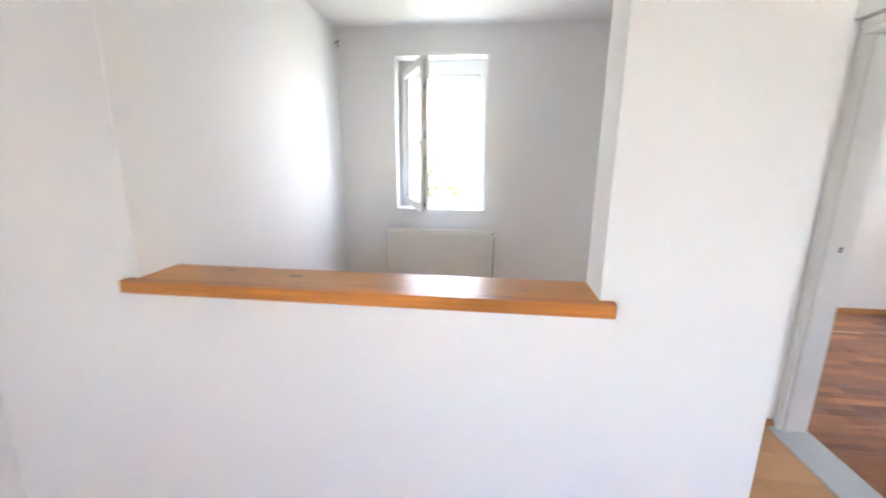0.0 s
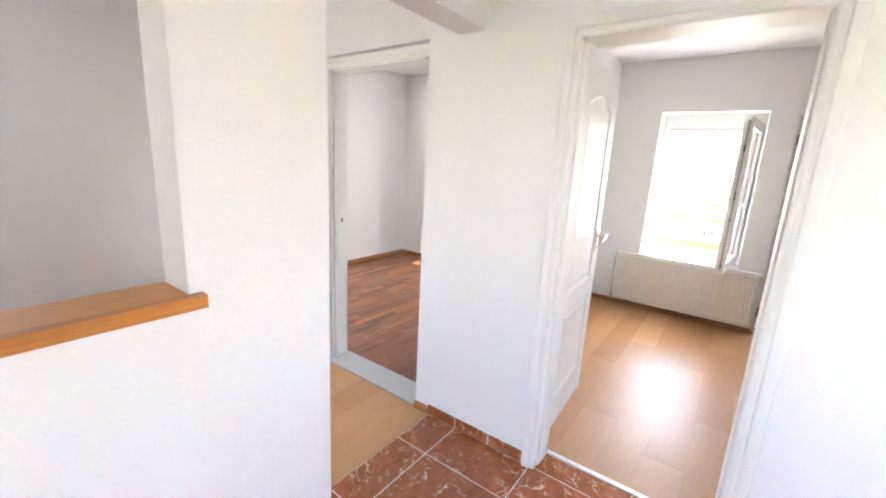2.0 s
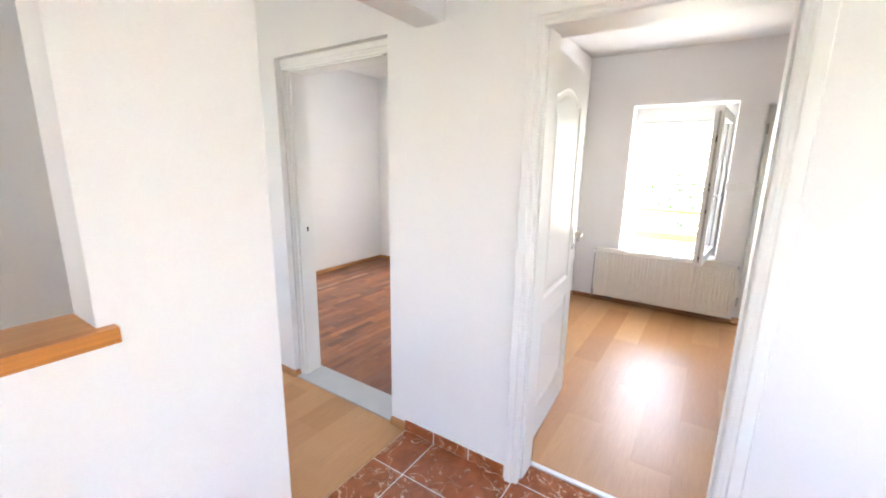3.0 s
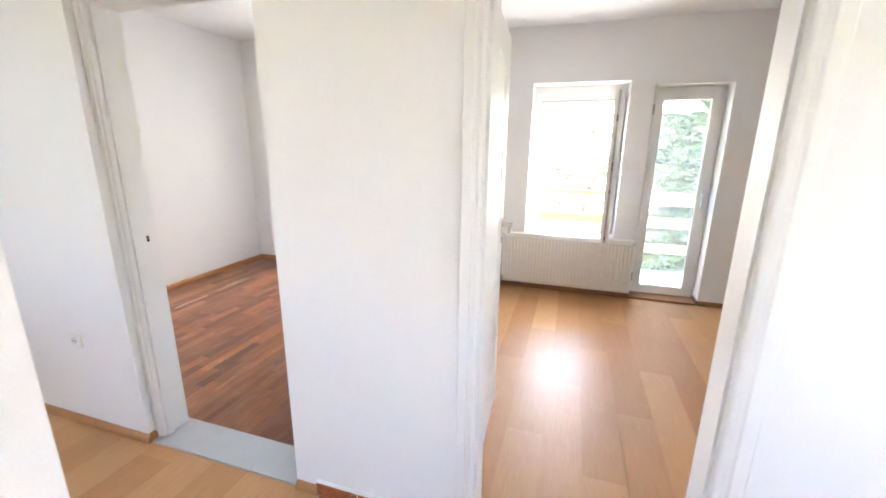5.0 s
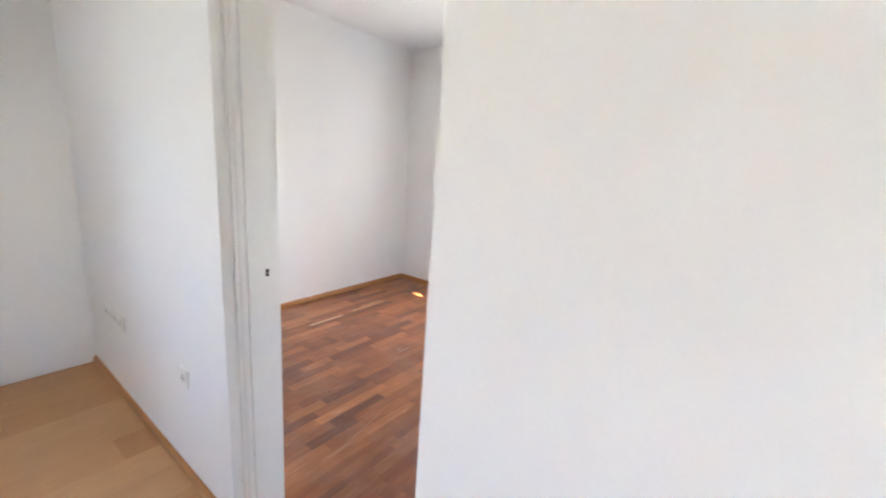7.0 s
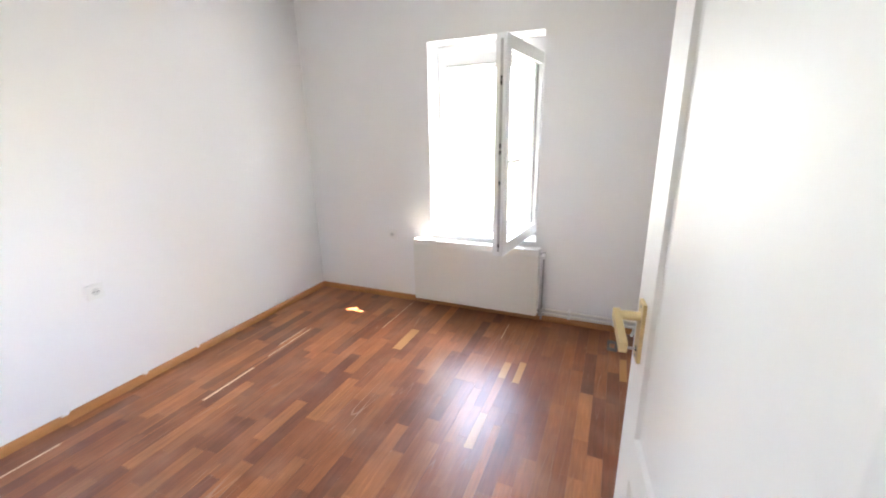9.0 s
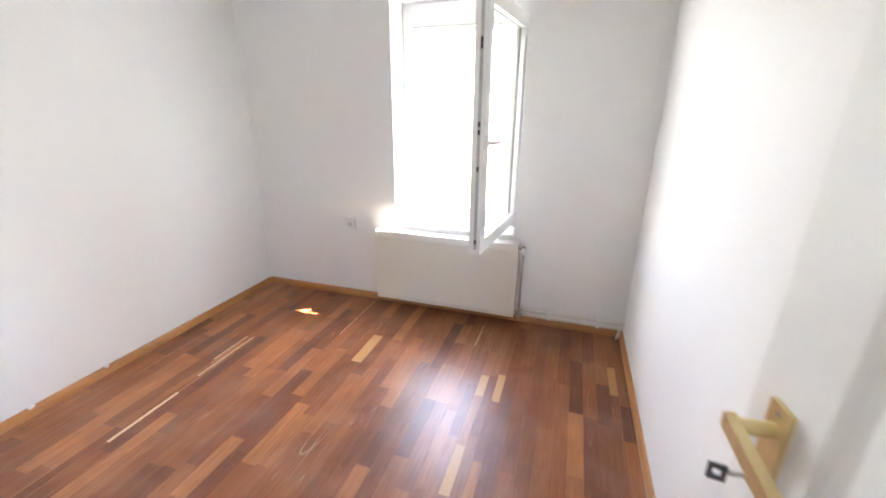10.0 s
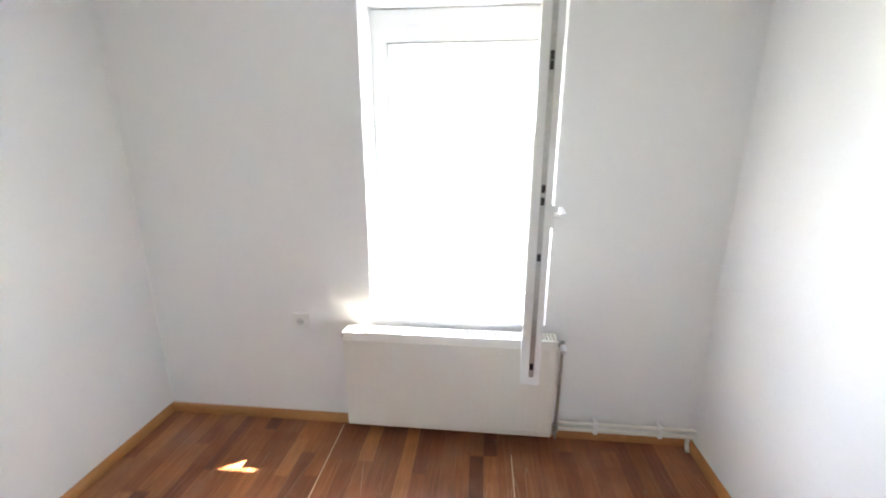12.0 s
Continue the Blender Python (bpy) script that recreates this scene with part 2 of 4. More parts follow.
nt.links.new(veil.outputs[0], blend.inputs[2])
nt.links.new(blend.outputs[0], nt.nodes["Material Output"].inputs["Surface"])
PLATE = material("white_switch_plastic", (0.82, 0.81, 0.78), rough=0.35, spread=0.01, bump=0.0)


# ---- mesh helpers ----
def box(bm, x0, x1, y0, y1, z0, z1):
    v = [bm.verts.new(p) for p in ((x0, y0, z0), (x1, y0, z0), (x1, y1, z0), (x0, y1, z0), (x0, y0, z1), (x1, y0, z1), (x1, y1, z1), (x0, y1, z1))]
    for f in ((3, 2, 1, 0), (4, 5, 6, 7), (0, 1, 5, 4), (1, 2, 6, 5), (2, 3, 7, 6), (3, 0, 4, 7)):
        bm.faces.new([v[i] for i in f])
    return v


def bev(bm, w=0.003, seg=2, sharp=30):
    edges = [e for e in bm.edges if len(e.link_faces) == 2 and e.calc_face_angle(0) > radians(sharp)]
    bmesh.ops.bevel(bm, geom=edges, offset=w, segments=seg, affect="EDGES", profile=0.5)
    return bm


def boxes(*dims, bevel=0.0, seg=2):
    bm = bmesh.new()
    for d in dims:
        box(bm, *d)
    return bev(bm, bevel, seg) if bevel else bm


def rod(bm, a, b, r, n=12, r2=None):
    a, b = Vector(a), Vector(b)
    m = Matrix.Translation((a + b) / 2) @ (b - a).to_track_quat("Z", "Y").to_matrix().to_4x4()
    bmesh.ops.create_cone(bm, cap_ends=True, segments=n, radius1=r, radius2=r if r2 is None else r2, depth=(b - a).length, matrix=m)
    return bm


def rods(*items, n=12):
    bm = bmesh.new()
    for a, b, r in items:
        rod(bm, a, b, r, n)
    return bm


def part(name, bm, mat, parent=None, label="", m=None, smooth=False):
    me = bpy.data.meshes.new(name)
    if isinstance(bm, bmesh.types.BMesh):
        bmesh.ops.recalc_face_normals(bm, faces=bm.faces[:])
        bm.to_mesh(me)
        bm.free()
    else:
        me.from_pydata(*bm)
    me.materials.append(mat)
    if smooth:
        for p in me.polygons:
            p.use_smooth = True
    ob = new(name, me)
    if parent:
        ob.parent = parent
    if m is not None:
        ob.matrix_basis = m
    if label:
        ob["label"] = label
    return ob


def thing(name, m, label, category, group="", kind=""):
    ob = new(name)
    ob.empty_display_size = 0.1
    ob.matrix_basis = m
    return tagged(ob, label, category, group, kind)


def structure(name, bm, mat, label, category):
    return tagged(part(name, bm, mat), label, category, kind="structure")


def pierced(us, ws, zs, solid, swap=False):
    """A wall built of grid cells; only its outer faces are made. solid(i, k): whether cell (u i, z k) is filled."""
    bm = bmesh.new()
    seen = {}

    def vert(u, w, z):
        key = (u, w, z)
        if key not in seen:
            seen[key] = bm.verts.new((w, u, z) if swap else (u, w, z))
        return seen[key]

    nu, nz = len(us) - 1, len(zs) - 1
    full = lambda i, k: 0 <= i < nu and 0 <= k < nz and solid(i, k)
    for i in range(nu):
        for k in range(nz):
            if not full(i, k):
                continue
            u0, u1, z0, z1 = us[i], us[i + 1], zs[k], zs[k + 1]
            for w in ws:
                bm.faces.new([vert(u0, w, z0), vert(u1, w, z0), vert(u1, w, z1), vert(u0, w, z1)])
            for di, u in ((-1, u0), (1, u1)):
                if not full(i + di, k):
                    bm.faces.new([vert(u, ws[0], z0), vert(u, ws[1], z0), vert(u, ws[1], z1), vert(u, ws[0], z1)])
            for dk, z in ((-1, z0), (1, z1)):
                if not full(i, k + dk):
                    bm.faces.new([vert(u0, ws[0], z), vert(u1, ws[0], z), vert(u1, ws[1], z), vert(u0, ws[1], z)])
    return bm


def wall(name, u0, u1, w0, w1, z0, z1, holes, label, along_y=False, mat=None):
    us = sorted({u0, u1, *[h[0] for h in holes], *[h[1] for h in holes]})
    zs = sorted({z0, z1, *[h[2] for h in holes], *[h[3] for h in holes]})

    def solid(i, k):
        u, z = (us[i] + us[i + 1]) / 2, (zs[k] + zs[k + 1]) / 2
        return not any(h[0] < u < h[1] and h[2] < z < h[3] for h in holes)

    bm = pierced(us, (w0, w1), zs, solid, along_y)
    return structure(name, bev(bm, 0.006, 2, 60), mat or WALL, label, "wall")


# ---- plan ----
X1, X2 = 1.685, 1.870          # wall with the two doors
F0, F1 = 4.695, 5.095          # garden front
N0, N1 = 4.283, 4.683          # north front, kitchen
NB = 4.333                     # north wall of the parquet room
W0, W1 = -1.42, -1.82          # west wall
S0, S1 = -2.60, -3.00          # south wall
P0, P1 = 1.155, 1.300          # wall with the serving hatch
TOP = 2.65
WB = (2.308, 3.157, 0.605, 2.05)
WC = (0.008, 0.872, 0.585, 2.06)
BD = (-0.805, -0.195, 0.0, 2.018)
WK = (-0.855, 0.035, 0.905, 2.388)
DB = (1.478, 2.370, 0.0, 2.07)
DC = (-0.088, 0.742, 0.0, 2.015)

wall("wall_east_of_hall", S0, NB, X1, X2, 0, TOP, [DB, DC], "white plastered inner wall with two doorways", True)
wall("wall_garden_front", S1, N1, F0, F1, -0.3, TOP + 0.2, [WB, WC, (BD[0], BD[1], -0.02, BD[3])], "white plastered outer wall with windows and balcony door", True)
wall("wall_north", W1, X1, N0, N1, -0.3, TOP + 0.2, [WK], "white plastered outer wall with kitchen window")
wall("wall_north_parquet_room", X1, F0, NB, N1, -0.3, TOP + 0.2, [], "white plastered outer wall of the parquet room")
# the unseen openings in the west and south walls are added to light the hall
wall("wall_west", S1, N0, W1, W0, -0.3, TOP + 0.2, [(-1.9, -0.95, 1.0, 2.1)], "plain white plastered wall with an unseen opening added for daylight", True)
wall("wall_south", W0, F0, S1, S0, -0.3, TOP + 0.2, [(0.35, 0.75, 1.0, 2.1)], "plain white plastered wall, out of view, with an opening added for daylight")
wall("wall_hatch", W0, 0.803, P0, P1, 0, TOP, [(-0.862, 0.377, 1.092, 2.068)], "white plastered partition with a serving hatch")
wall("wall_between_rooms", X2, F0, 1.33, 1.56, 0, TOP, [], "white plastered partition wall")
structure("beam", boxes((0.803, X1, P0 - 0.008, P1, 2.068, TOP), bevel=0.004), WALL, "white plastered beam over the kitchen passage", "beam")
structure("ceiling", boxes((W0, F0, S0, NB, TOP, TOP + 0.2)), CEIL, "white painted ceiling", "ceiling")
structure("ceiling_balcony_room", boxes((X2, F0, S0, 1.33, 2.56, TOP - 0.004)), CEIL, "white painted lower ceiling of the balcony room", "ceiling")
structure("floor_slab", boxes((W0, F0, S0, NB, -0.3, -0.014)), SUBFLOOR, "dark floor slab under the coverings", "floor")


# ---- doors, frames, thresholds ----
def ring(bm, u0, u1, z0, z1, bar, y0, y1):
    """A rectangular frame in the local x-z plane; bar: width of its members."""
    o = [(u0, z0), (u1, z0), (u1, z1), (u0, z1)]
    i = [(u0 + bar, z0 + bar), (u1 - bar, z0 + bar), (u1 - bar, z1 - bar), (u0 + bar, z1 - bar)]
    vo = [[bm.verts.new((u, y, z)) for u, z in o] for y in (y0, y1)]
    vi = [[bm.verts.new((u, y, z)) for u, z in i] for y in (y0, y1)]
    for k in range(4):
        n = (k + 1) % 4
        bm.faces.new([vo[0][k], vo[0][n], vi[0][n], vi[0][k]])
        bm.faces.new([vo[1][n], vo[1][k], vi[1][k], vi[1][n]])
        bm.faces.new([vo[0][n], vo[0][k], vo[1][k], vo[1][n]])
        bm.faces.new([vi[0][k], vi[0][n], vi[1][n], vi[1][k]])
    return bm


def moulding(run, width, proud, length):
    """Casing board with a rounded inner bead: profile across u, depth along -y, length along z (run: list of profile steps)."""
    prof = [(0, 0), (0, proud * 0.8), (width * 0.06, proud), (width * 0.52, proud), (width * 0.60, proud * 0.72), (width * 0.72, proud * 0.66), (width * 0.80, proud * 0.74), (width * 0.90, proud * 0.70), (width * 0.97, proud * 0.55), (width, proud * 0.4), (width, 0)]
    bm = bmesh.new()
    for (c0, cut0), (c1, cut1) in run:
        rows = []
        for c, cut in ((c0, cut0), (c1, cut1)):
            rows.append([bm.verts.new((u, -d, c + cut * (width - u))) for u, d in prof])
        for k in range(len(prof) - 1):
            bm.faces.new([rows[0][k], rows[0][k + 1], rows[1][k + 1], rows[1][k]])
        bm.faces.new(rows[0])
        bm.faces.new(list(reversed(rows[1])))
    return bm


def arch(u0, u1, z0, z1, rise, n=14):
    """Panel outline with an eyebrow top."""
    pts = [(u0, z0), (u1, z0), (u1, z1 - rise)]
    for k in range(1, n):
        s = k / n
        bump = 0.5 - 0.5 * math.cos(2 * math.pi * s)
        pts.append((u1 + (u0 - u1) * s, z1 - rise + rise * bump ** 0.7))
    pts.append((u0, z1 - rise))
    return pts


def shrink(pts, d):
    w, h = max(p[0] for p in pts) - min(p[0] for p in pts), max(p[1] for p in pts) - min(p[1] for p in pts)
    mu, mz = (max(p[0] for p in pts) + min(p[0] for p in pts)) / 2, (max(p[1] for p in pts) + min(p[1] for p in pts)) / 2
    return [(mu + (u - mu) * (w - 2 * d) / w, mz + (z - mz) * (h - 2 * d) / h) for u, z in pts]


def panelled_leaf(width, height, thick):
    """Moulded leaf: flat stiles, sloped recesses, raised fields, on both faces."""
    bm = bmesh.new()
    s = 0.115
    outlines = [arch(s, width - s, 0.80, height - 0.13, 0.055), arch(s, width - s, 0.20, 0.70, 0.0, 2)]
    for y, sign in ((0.0, 1), (thick, -1)):
        outer = [bm.verts.new((u, y, z)) for u, z in ((0, 0), (width, 0), (width, height), (0, height))]
        edges = [bm.edges.new((outer[k], outer[(k + 1) % 4])) for k in range(4)]
        for pts in outlines:
            loops = []
            for d, depth in ((0, 0.0), (0.012, 0.007), (0.030, 0.009), (0.045, 0.003)):
                loops.append([bm.verts.new((u, y + sign * depth, z)) for u, z in shrink(pts, d)])
            n = len(pts)
            edges += [bm.edges.new((loops[0][k], loops[0][(k + 1) % n])) for k in range(n)]
            for a, b in zip(loops, loops[1:]):
                for k in range(n):
                    bm.faces.new([a[k], a[(k + 1) % n], b[(k + 1) % n], b[k]])
            bm.faces.new(loops[-1])
        bmesh.ops.triangle_fill(bm, use_beauty=True, edges=edges)
        if sign == 1:
            first = outer
        else:
            for k in range(4):
                bm.faces.new([first[k], first[(k + 1) % 4], outer[(k + 1) % 4], outer[k]])
    return bm


def lever(side, length=0.10):
    """Lever handle on a long plate; y points away from the leaf. side: which way the lever runs along x."""
    bm = bmesh.new()
    rod(bm, (0, 0, 0.022), (0, 0.05, 0.022), 0.0095, 16)
    v = box(bm, -0.011 if side > 0 else -length, length if side > 0 else 0.011, 0.043, 0.057, 0.013, 0.032)
    far = max if side > 0 else min
    tip = far(p.co.x for p in v)
    for p in v:
        if abs(p.co.x - tip) < 1e-6:
            p.co.z -= 0.02
    return bev(bm, 0.004, 2, 50)


def door_leaf(name, m, width, height, side_handle, mat_handle, label, key=False):
    """Local x runs from hinge to lock edge, y is the thickness."""
    d = thing(name, m, label, "door", kind="structure")
    part("leaf", panelled_leaf(width, height, 0.04), GLOSS, d)
    for face, turn in ((-1, 180), (1, 0)):
        y = 0.0 if face < 0 else 0.04
        pl = part("lock_plate", boxes((-0.018, 0.018, 0.0, 0.007, -0.074, 0.054), bevel=0.005, seg=3), mat_handle, d, "satin metal lock plate", pose(width - 0.06, y, side_handle, 0, 0, turn))
        part("handle", lever(1 if face < 0 else -1), mat_handle, pl, "satin metal lever handle")
        part("keyhole", rods(((0, 0.0065, -0.05), (0, 0.0082, -0.05), 0.006), n=12), DARK, pl, "dark keyhole")
        for z in (0.044, -0.065):
            part("screw", rods(((0, 0.006, z), (0, 0.0085, z), 0.0035), n=8), STEEL, pl)
        if key and face > 0:
            bm = rods(((0, 0.006, -0.05), (0, 0.04, -0.05), 0.003))
            k = part("key", bm, STEEL, pl, "steel key in the lock")
            bow = bmesh.new()
            ring(bow, -0.010, 0.010, -0.011, 0.011, 0.005, -0.0022, 0.0025)
            part("key_bow", bev(bow, 0.0015, 2), KEYMAT, k, "dark plastic key bow", pose(0, 0.052, -0.05, 0, 0, 75))
    part("latch", boxes((width - 0.001, width + 0.002, 0.01, 0.03, side_handle - 0.12, side_handle + 0.11), bevel=0.0008), STEEL, d, "steel lock face on the door edge")
    for z in (0.25, height - 0.25):
        part("hinge", rods(((-0.006, 0.0, z - 0.045), (-0.006, 0.0, z + 0.045), 0.008), n=12), STEEL, d, "steel butt hinge")
    return d


# leaf of the parquet room, opened against the partition
door_leaf("door_1", pose(1.90, 1.593, 0.012, 0, 0, 7.6), 0.775, 1.975, 1.027, BRASS, "white moulded panel door standing open, brass lever and key", key=True)
# leaf of the balcony room, opened a right angle
door_leaf("door_2", pose(1.885, 0.737, 0.012, 0, 0, 3.0), 0.72, 1.965, 1.04, CHROME, "white moulded panel door standing open, metal lever handle")

# frame of the parquet room's door: lining, head and casing on the hall side
f1 = thing("door_frame_1", pose(0, 0, 0), "white glossy wooden door frame with moulded casing", "door frame", kind="structure")
part("jamb", boxes((1.746, 1.866, 2.320, 2.366, 0, 2.066), bevel=0.004), GLOSS, f1)
part("stop", boxes((1.746, 1.778, 2.309, 2.3195, 0, 1.998), bevel=0.004, seg=3), GLOSS, f1)
part("jamb", boxes((1.80, X2, 1.481, 1.56, 0, 2.066), bevel=0.004), GLOSS, f1)
part("jamb_lip", boxes((1.735, 1.7985, 1.4785, 1.512, 0, 1.998), bevel=0.004), GLOSS, f1)
part("head", boxes((1.746, 1.866, 1.562, 2.319, 2.0, 2.066), bevel=0.004), GLOSS, f1)
part("casing", moulding([((0, 0), (2.004, 0))], 0.046, 0.024, 2.0), GLOSS, f1, "", pose(1.745, 2.369, 0, 0, 0, -90))
ACROSS = Matrix(((0, 1, 0, 0), (0, 0, 1, 0), (-1, 0, 0, 0), (0, 0, 0, 1)))
part("casing", moulding([((0, 0), (0.888, 0))], 0.062, 0.026, 0.9), GLOSS, f1, "", Matrix.Translation((1.745, 1.480, 2.068)) @ ACROSS)
st = part("strike_plate", boxes((1.807, 1.829, 2.3202, 2.3225, 0.97, 1.105), bevel=0.0005), GLOSS, f1, "painted strike plate")
part("latch_hole", rods(((1.818, 2.3215, 1.038), (1.818, 2.3192, 1.038), 0.0075), ((1.818, 2.3215, 1.024), (1.818, 2.3192, 1.024), 0.0075)), DARK, st, "dark latch hole")

# frame of the balcony room's door
f2 = thing("door_frame_2", pose(0, 0, 0), "white glossy wooden door frame with moulded casing", "door frame", kind="structure")
part("jamb", boxes((X1 + 0.004, X2, 0.697, 0.739, 0, 2.012), bevel=0.004), GLOSS, f2)
part("jamb", boxes((X1 + 0.004, X2, -0.086, -0.044, 0, 2.012), bevel=0.004), GLOSS, f2)
part("head", boxes((X1 + 0.004, X2, -0.044, 0.697, 1.983, 2.012), bevel=0.004), GLOSS, f2)
part("stop", boxes((X1 + 0.03, X1 + 0.14, 0.684, 0.6975, 0, 1.981), bevel=0.005, seg=3), GLOSS, f2)
part("stop", boxes((X1 + 0.03, X1 + 0.14, -0.0445, -0.034, 0, 1.981), bevel=0.005, seg=3), GLOSS, f2)
part("casing", moulding([((0, 0), (2.052, 0))], 0.062, 0.028, 2.0), GLOSS, f2, "", pose(X1, 0.754, 0, 0, 0, -90))
part("casing", moulding([((0, 0), (2.052, 0))], 0.075, 0.028, 2.0), GLOSS, f2, "", Matrix.Translation((X1, -0.116, 0)) @ Matrix(((0, 1, 0, 0), (1, 0, 0, 0), (0, 0, 1, 0), (0, 0, 0, 1))))
part("casing", moulding([((0, 0), (0.818, 0))], 0.075, 0.028, 0.9), GLOSS, f2, "", Matrix.Translation((X1, -0.089, 2.054)) @ ACROSS)

structure("threshold", boxes((X1 + 0.003, X2 + 0.012, 1.479, 2.369, -0.014, 0.006), bevel=0.002), STONE, "pale grey stone threshold slab", "threshold")
structure("threshold_strip", boxes((1.826, 1.850, -0.044, 0.697, -0.014, 0.006), bevel=0.002), ALU, "pale metal strip between tiles and laminate", "threshold")


# ---- windows ----
def slot_marks(parent, u, y, zs):
    for z in zs:
        part("lock_bolt", boxes((u - 0.0012, u + 0.0012, y - 0.006, y + 0.006, z - 0.012, z + 0.012), bevel=0.0006), DARK, parent, "dark locking bolt")


def pvc_window(name, m, width, height, open_deg, hinge_left, label, depth=0.20, head=0.07):
    """Local x across the opening, y towards the room, origin in the plane of the room-side wall face at the opening's lower corner."""
    w = thing(name, m, label, "window", kind="structure")
    part("head_box", boxes((0.002, width - 0.002, -depth - 0.072, -depth - 0.002, height - head, height - 0.003), bevel=0.003), PVC, w, "white plastic frame extension")
    height -= head - 0.003
    fr = bmesh.new()
    ring(fr, 0.002, width - 0.002, 0.012, height - 0.004, 0.074, -depth - 0.07, -depth)
    part("window_frame", bev(fr, 0.004, 2, 40), PVC, w)
    lip = bmesh.new()
    ring(lip, 0.074, width - 0.074, 0.084, height - 0.076, 0.030, -depth - 0.068, -depth - 0.034)
    part("frame_lip", bev(lip, 0.003, 2, 40), PVC, w)
    gk = bmesh.new()
    ring(gk, 0.072, width - 0.072, 0.082, height - 0.074, 0.006, -depth - 0.004, -depth + 0.003)
    part("gasket", gk, SEAL, w, "thin grey rubber seal")
    part("window_sill", boxes((0.002, width - 0.002, -depth + 0.001, 0.012, -0.002, 0.018), bevel=0.004), PVC, w, "white inner sill board")
    part("outer_sill", boxes((0.002, width - 0.002, -depth - 0.26, -depth - 0.071, -0.002, 0.012), bevel=0.003), PVC, w, "pale outer sill")
    # the opened sash, turned about its hinge
    sw, sh = width - 0.085, height - 0.105
    hx = 0.043 if hinge_left else width - 0.043
    sgn = 1 if hinge_left else -1
    sm = pose(hx, -depth + 0.006, 0.058, 0, 0, open_deg * sgn)
    a, b = (0.0, sw) if hinge_left else (-sw, 0.0)
    s = part("sash", bev(ring(bmesh.new(), a, b, 0, sh, 0.074, -0.042, 0.022), 0.004, 2, 40), PVC, w, "white plastic sash swung open into the room", sm)
    pane = part("pane", boxes((a + 0.068, b - 0.068, -0.014, -0.010, 0.068, sh - 0.068)), GLASS, s, "clear glass pane")
    pane.visible_shadow = False
    part("pane_gasket", ring(bmesh.new(), a + 0.0735, b - 0.0735, 0.0735, sh - 0.0735, 0.004, -0.02, -0.004), SEAL, s, "thin grey glazing seal")
    free = b if hinge_left else a
    part("lock_rail", boxes((free - 0.0012, free + 0.0018, -0.014, 0.002, 0.03, sh - 0.03)), STEEL, s, "steel locking rail along the sash edge")
    part("sash_lip", boxes((free - 0.004, free + 0.004, 0.012, 0.0225, 0.002, sh - 0.002), bevel=0.0015), PVC, s)
    slot_marks(s, free + sgn * 0.001, -0.006, (0.07, sh * 0.36, sh * 0.50, sh * 0.53, sh * 0.80, sh * 0.82))
    for z in (sh * 0.46, sh * 0.95):
        part("lock_keep", boxes((free - 0.003, free + 0.003, -0.013, 0.001, z - 0.035, z + 0.035), bevel=0.001), STEEL, s, "steel lock case")
    hb = free - sgn * 0.037
    hd = part("handle_base", boxes((hb - 0.014, hb + 0.014, 0.022, 0.033, sh * 0.46 - 0.035, sh * 0.46 + 0.035), bevel=0.004), PVC, s, "white handle base")
    tip = hb - sgn * 0.11
    hm = rods(((hb, 0.03, sh * 0.46), (hb, 0.062, sh * 0.46), 0.009))
    box(hm, min(hb, tip) - 0.008, max(hb, tip) + 0.008, 0.054, 0.068, sh * 0.46 - 0.010, sh * 0.46 + 0.010)
    part("window_handle", bev(hm, 0.004, 2, 40), PVC, s, "white lever turned level")
    for z in (0.06, sh - 0.06):
        part("hinge", rods(((hx, -depth + 0.02, 0.058 + z - 0.04), (hx, -depth + 0.02, 0.058 + z + 0.04), 0.008)), PVC, w, "white hinge cover")
    return w


def facing_west(y, z):
    return Matrix.Translation((F0, y, z)) @ pose(0, 0, 0, 0, 0, 90)


pvc_window("window_1", facing_west(WB[0], WB[2]), WB[1] - WB[0], WB[3] - WB[2], 83.6, True, "white plastic window with its sash swung wide open")
pvc_window("window_2", facing_west(WC[0], WC[2]), WC[1] - WC[0], WC[3] - WC[2], 84.0, True, "white plastic window with its sash swung wide open")
pvc_window("window_3", Matrix.Translation((WK[1], N0, WK[2])) @ pose(0, 0, 0, 0, 0, 180), WK[1] - WK[0], WK[3] - WK[2], 66.0, False, "white plastic kitchen window with its sash standing open")

bw, bh = BD[1] - BD[0], BD[3]
bd = thing("balcony_door", facing_west(BD[0], 0.0), "closed white plastic balcony door with full-height glass", "door", kind="structure")
part("door_frame", bev(ring(bmesh.new(), 0.002, bw - 0.002, -0.012, bh - 0.004, 0.045, -0.25, -0.18), 0.004, 2, 40), PVC, bd)
part("sash", bev(ring(bmesh.new(), 0.032, bw - 0.032, 0.022, bh - 0.035, 0.078, -0.215, -0.165), 0.005, 2, 40), PVC, bd)
bpane = part("pane", boxes((0.104, bw - 0.104, -0.196, -0.192, 0.094, bh - 0.107)), VEILED, bd, "clear glass pane with a pale veil for glare")
bpane.visible_shadow = False
part("pane_gasket", ring(bmesh.new(), 0.1095, bw - 0.1095, 0.0995, bh - 0.1125, 0.004, -0.20, -0.186), SEAL, bd, "thin grey glazing seal")
hb = part("handle_base", boxes((0.054, 0.084, -0.166, -0.156, 1.0, 1.08), bevel=0.004), PVC, bd, "white handle base")
hm = rods(((0.069, -0.157, 1.045), (0.069, -0.118, 1.045), 0.009))
box(hm, 0.060, 0.078, -0.126, -0.112, 0.935, 1.055)
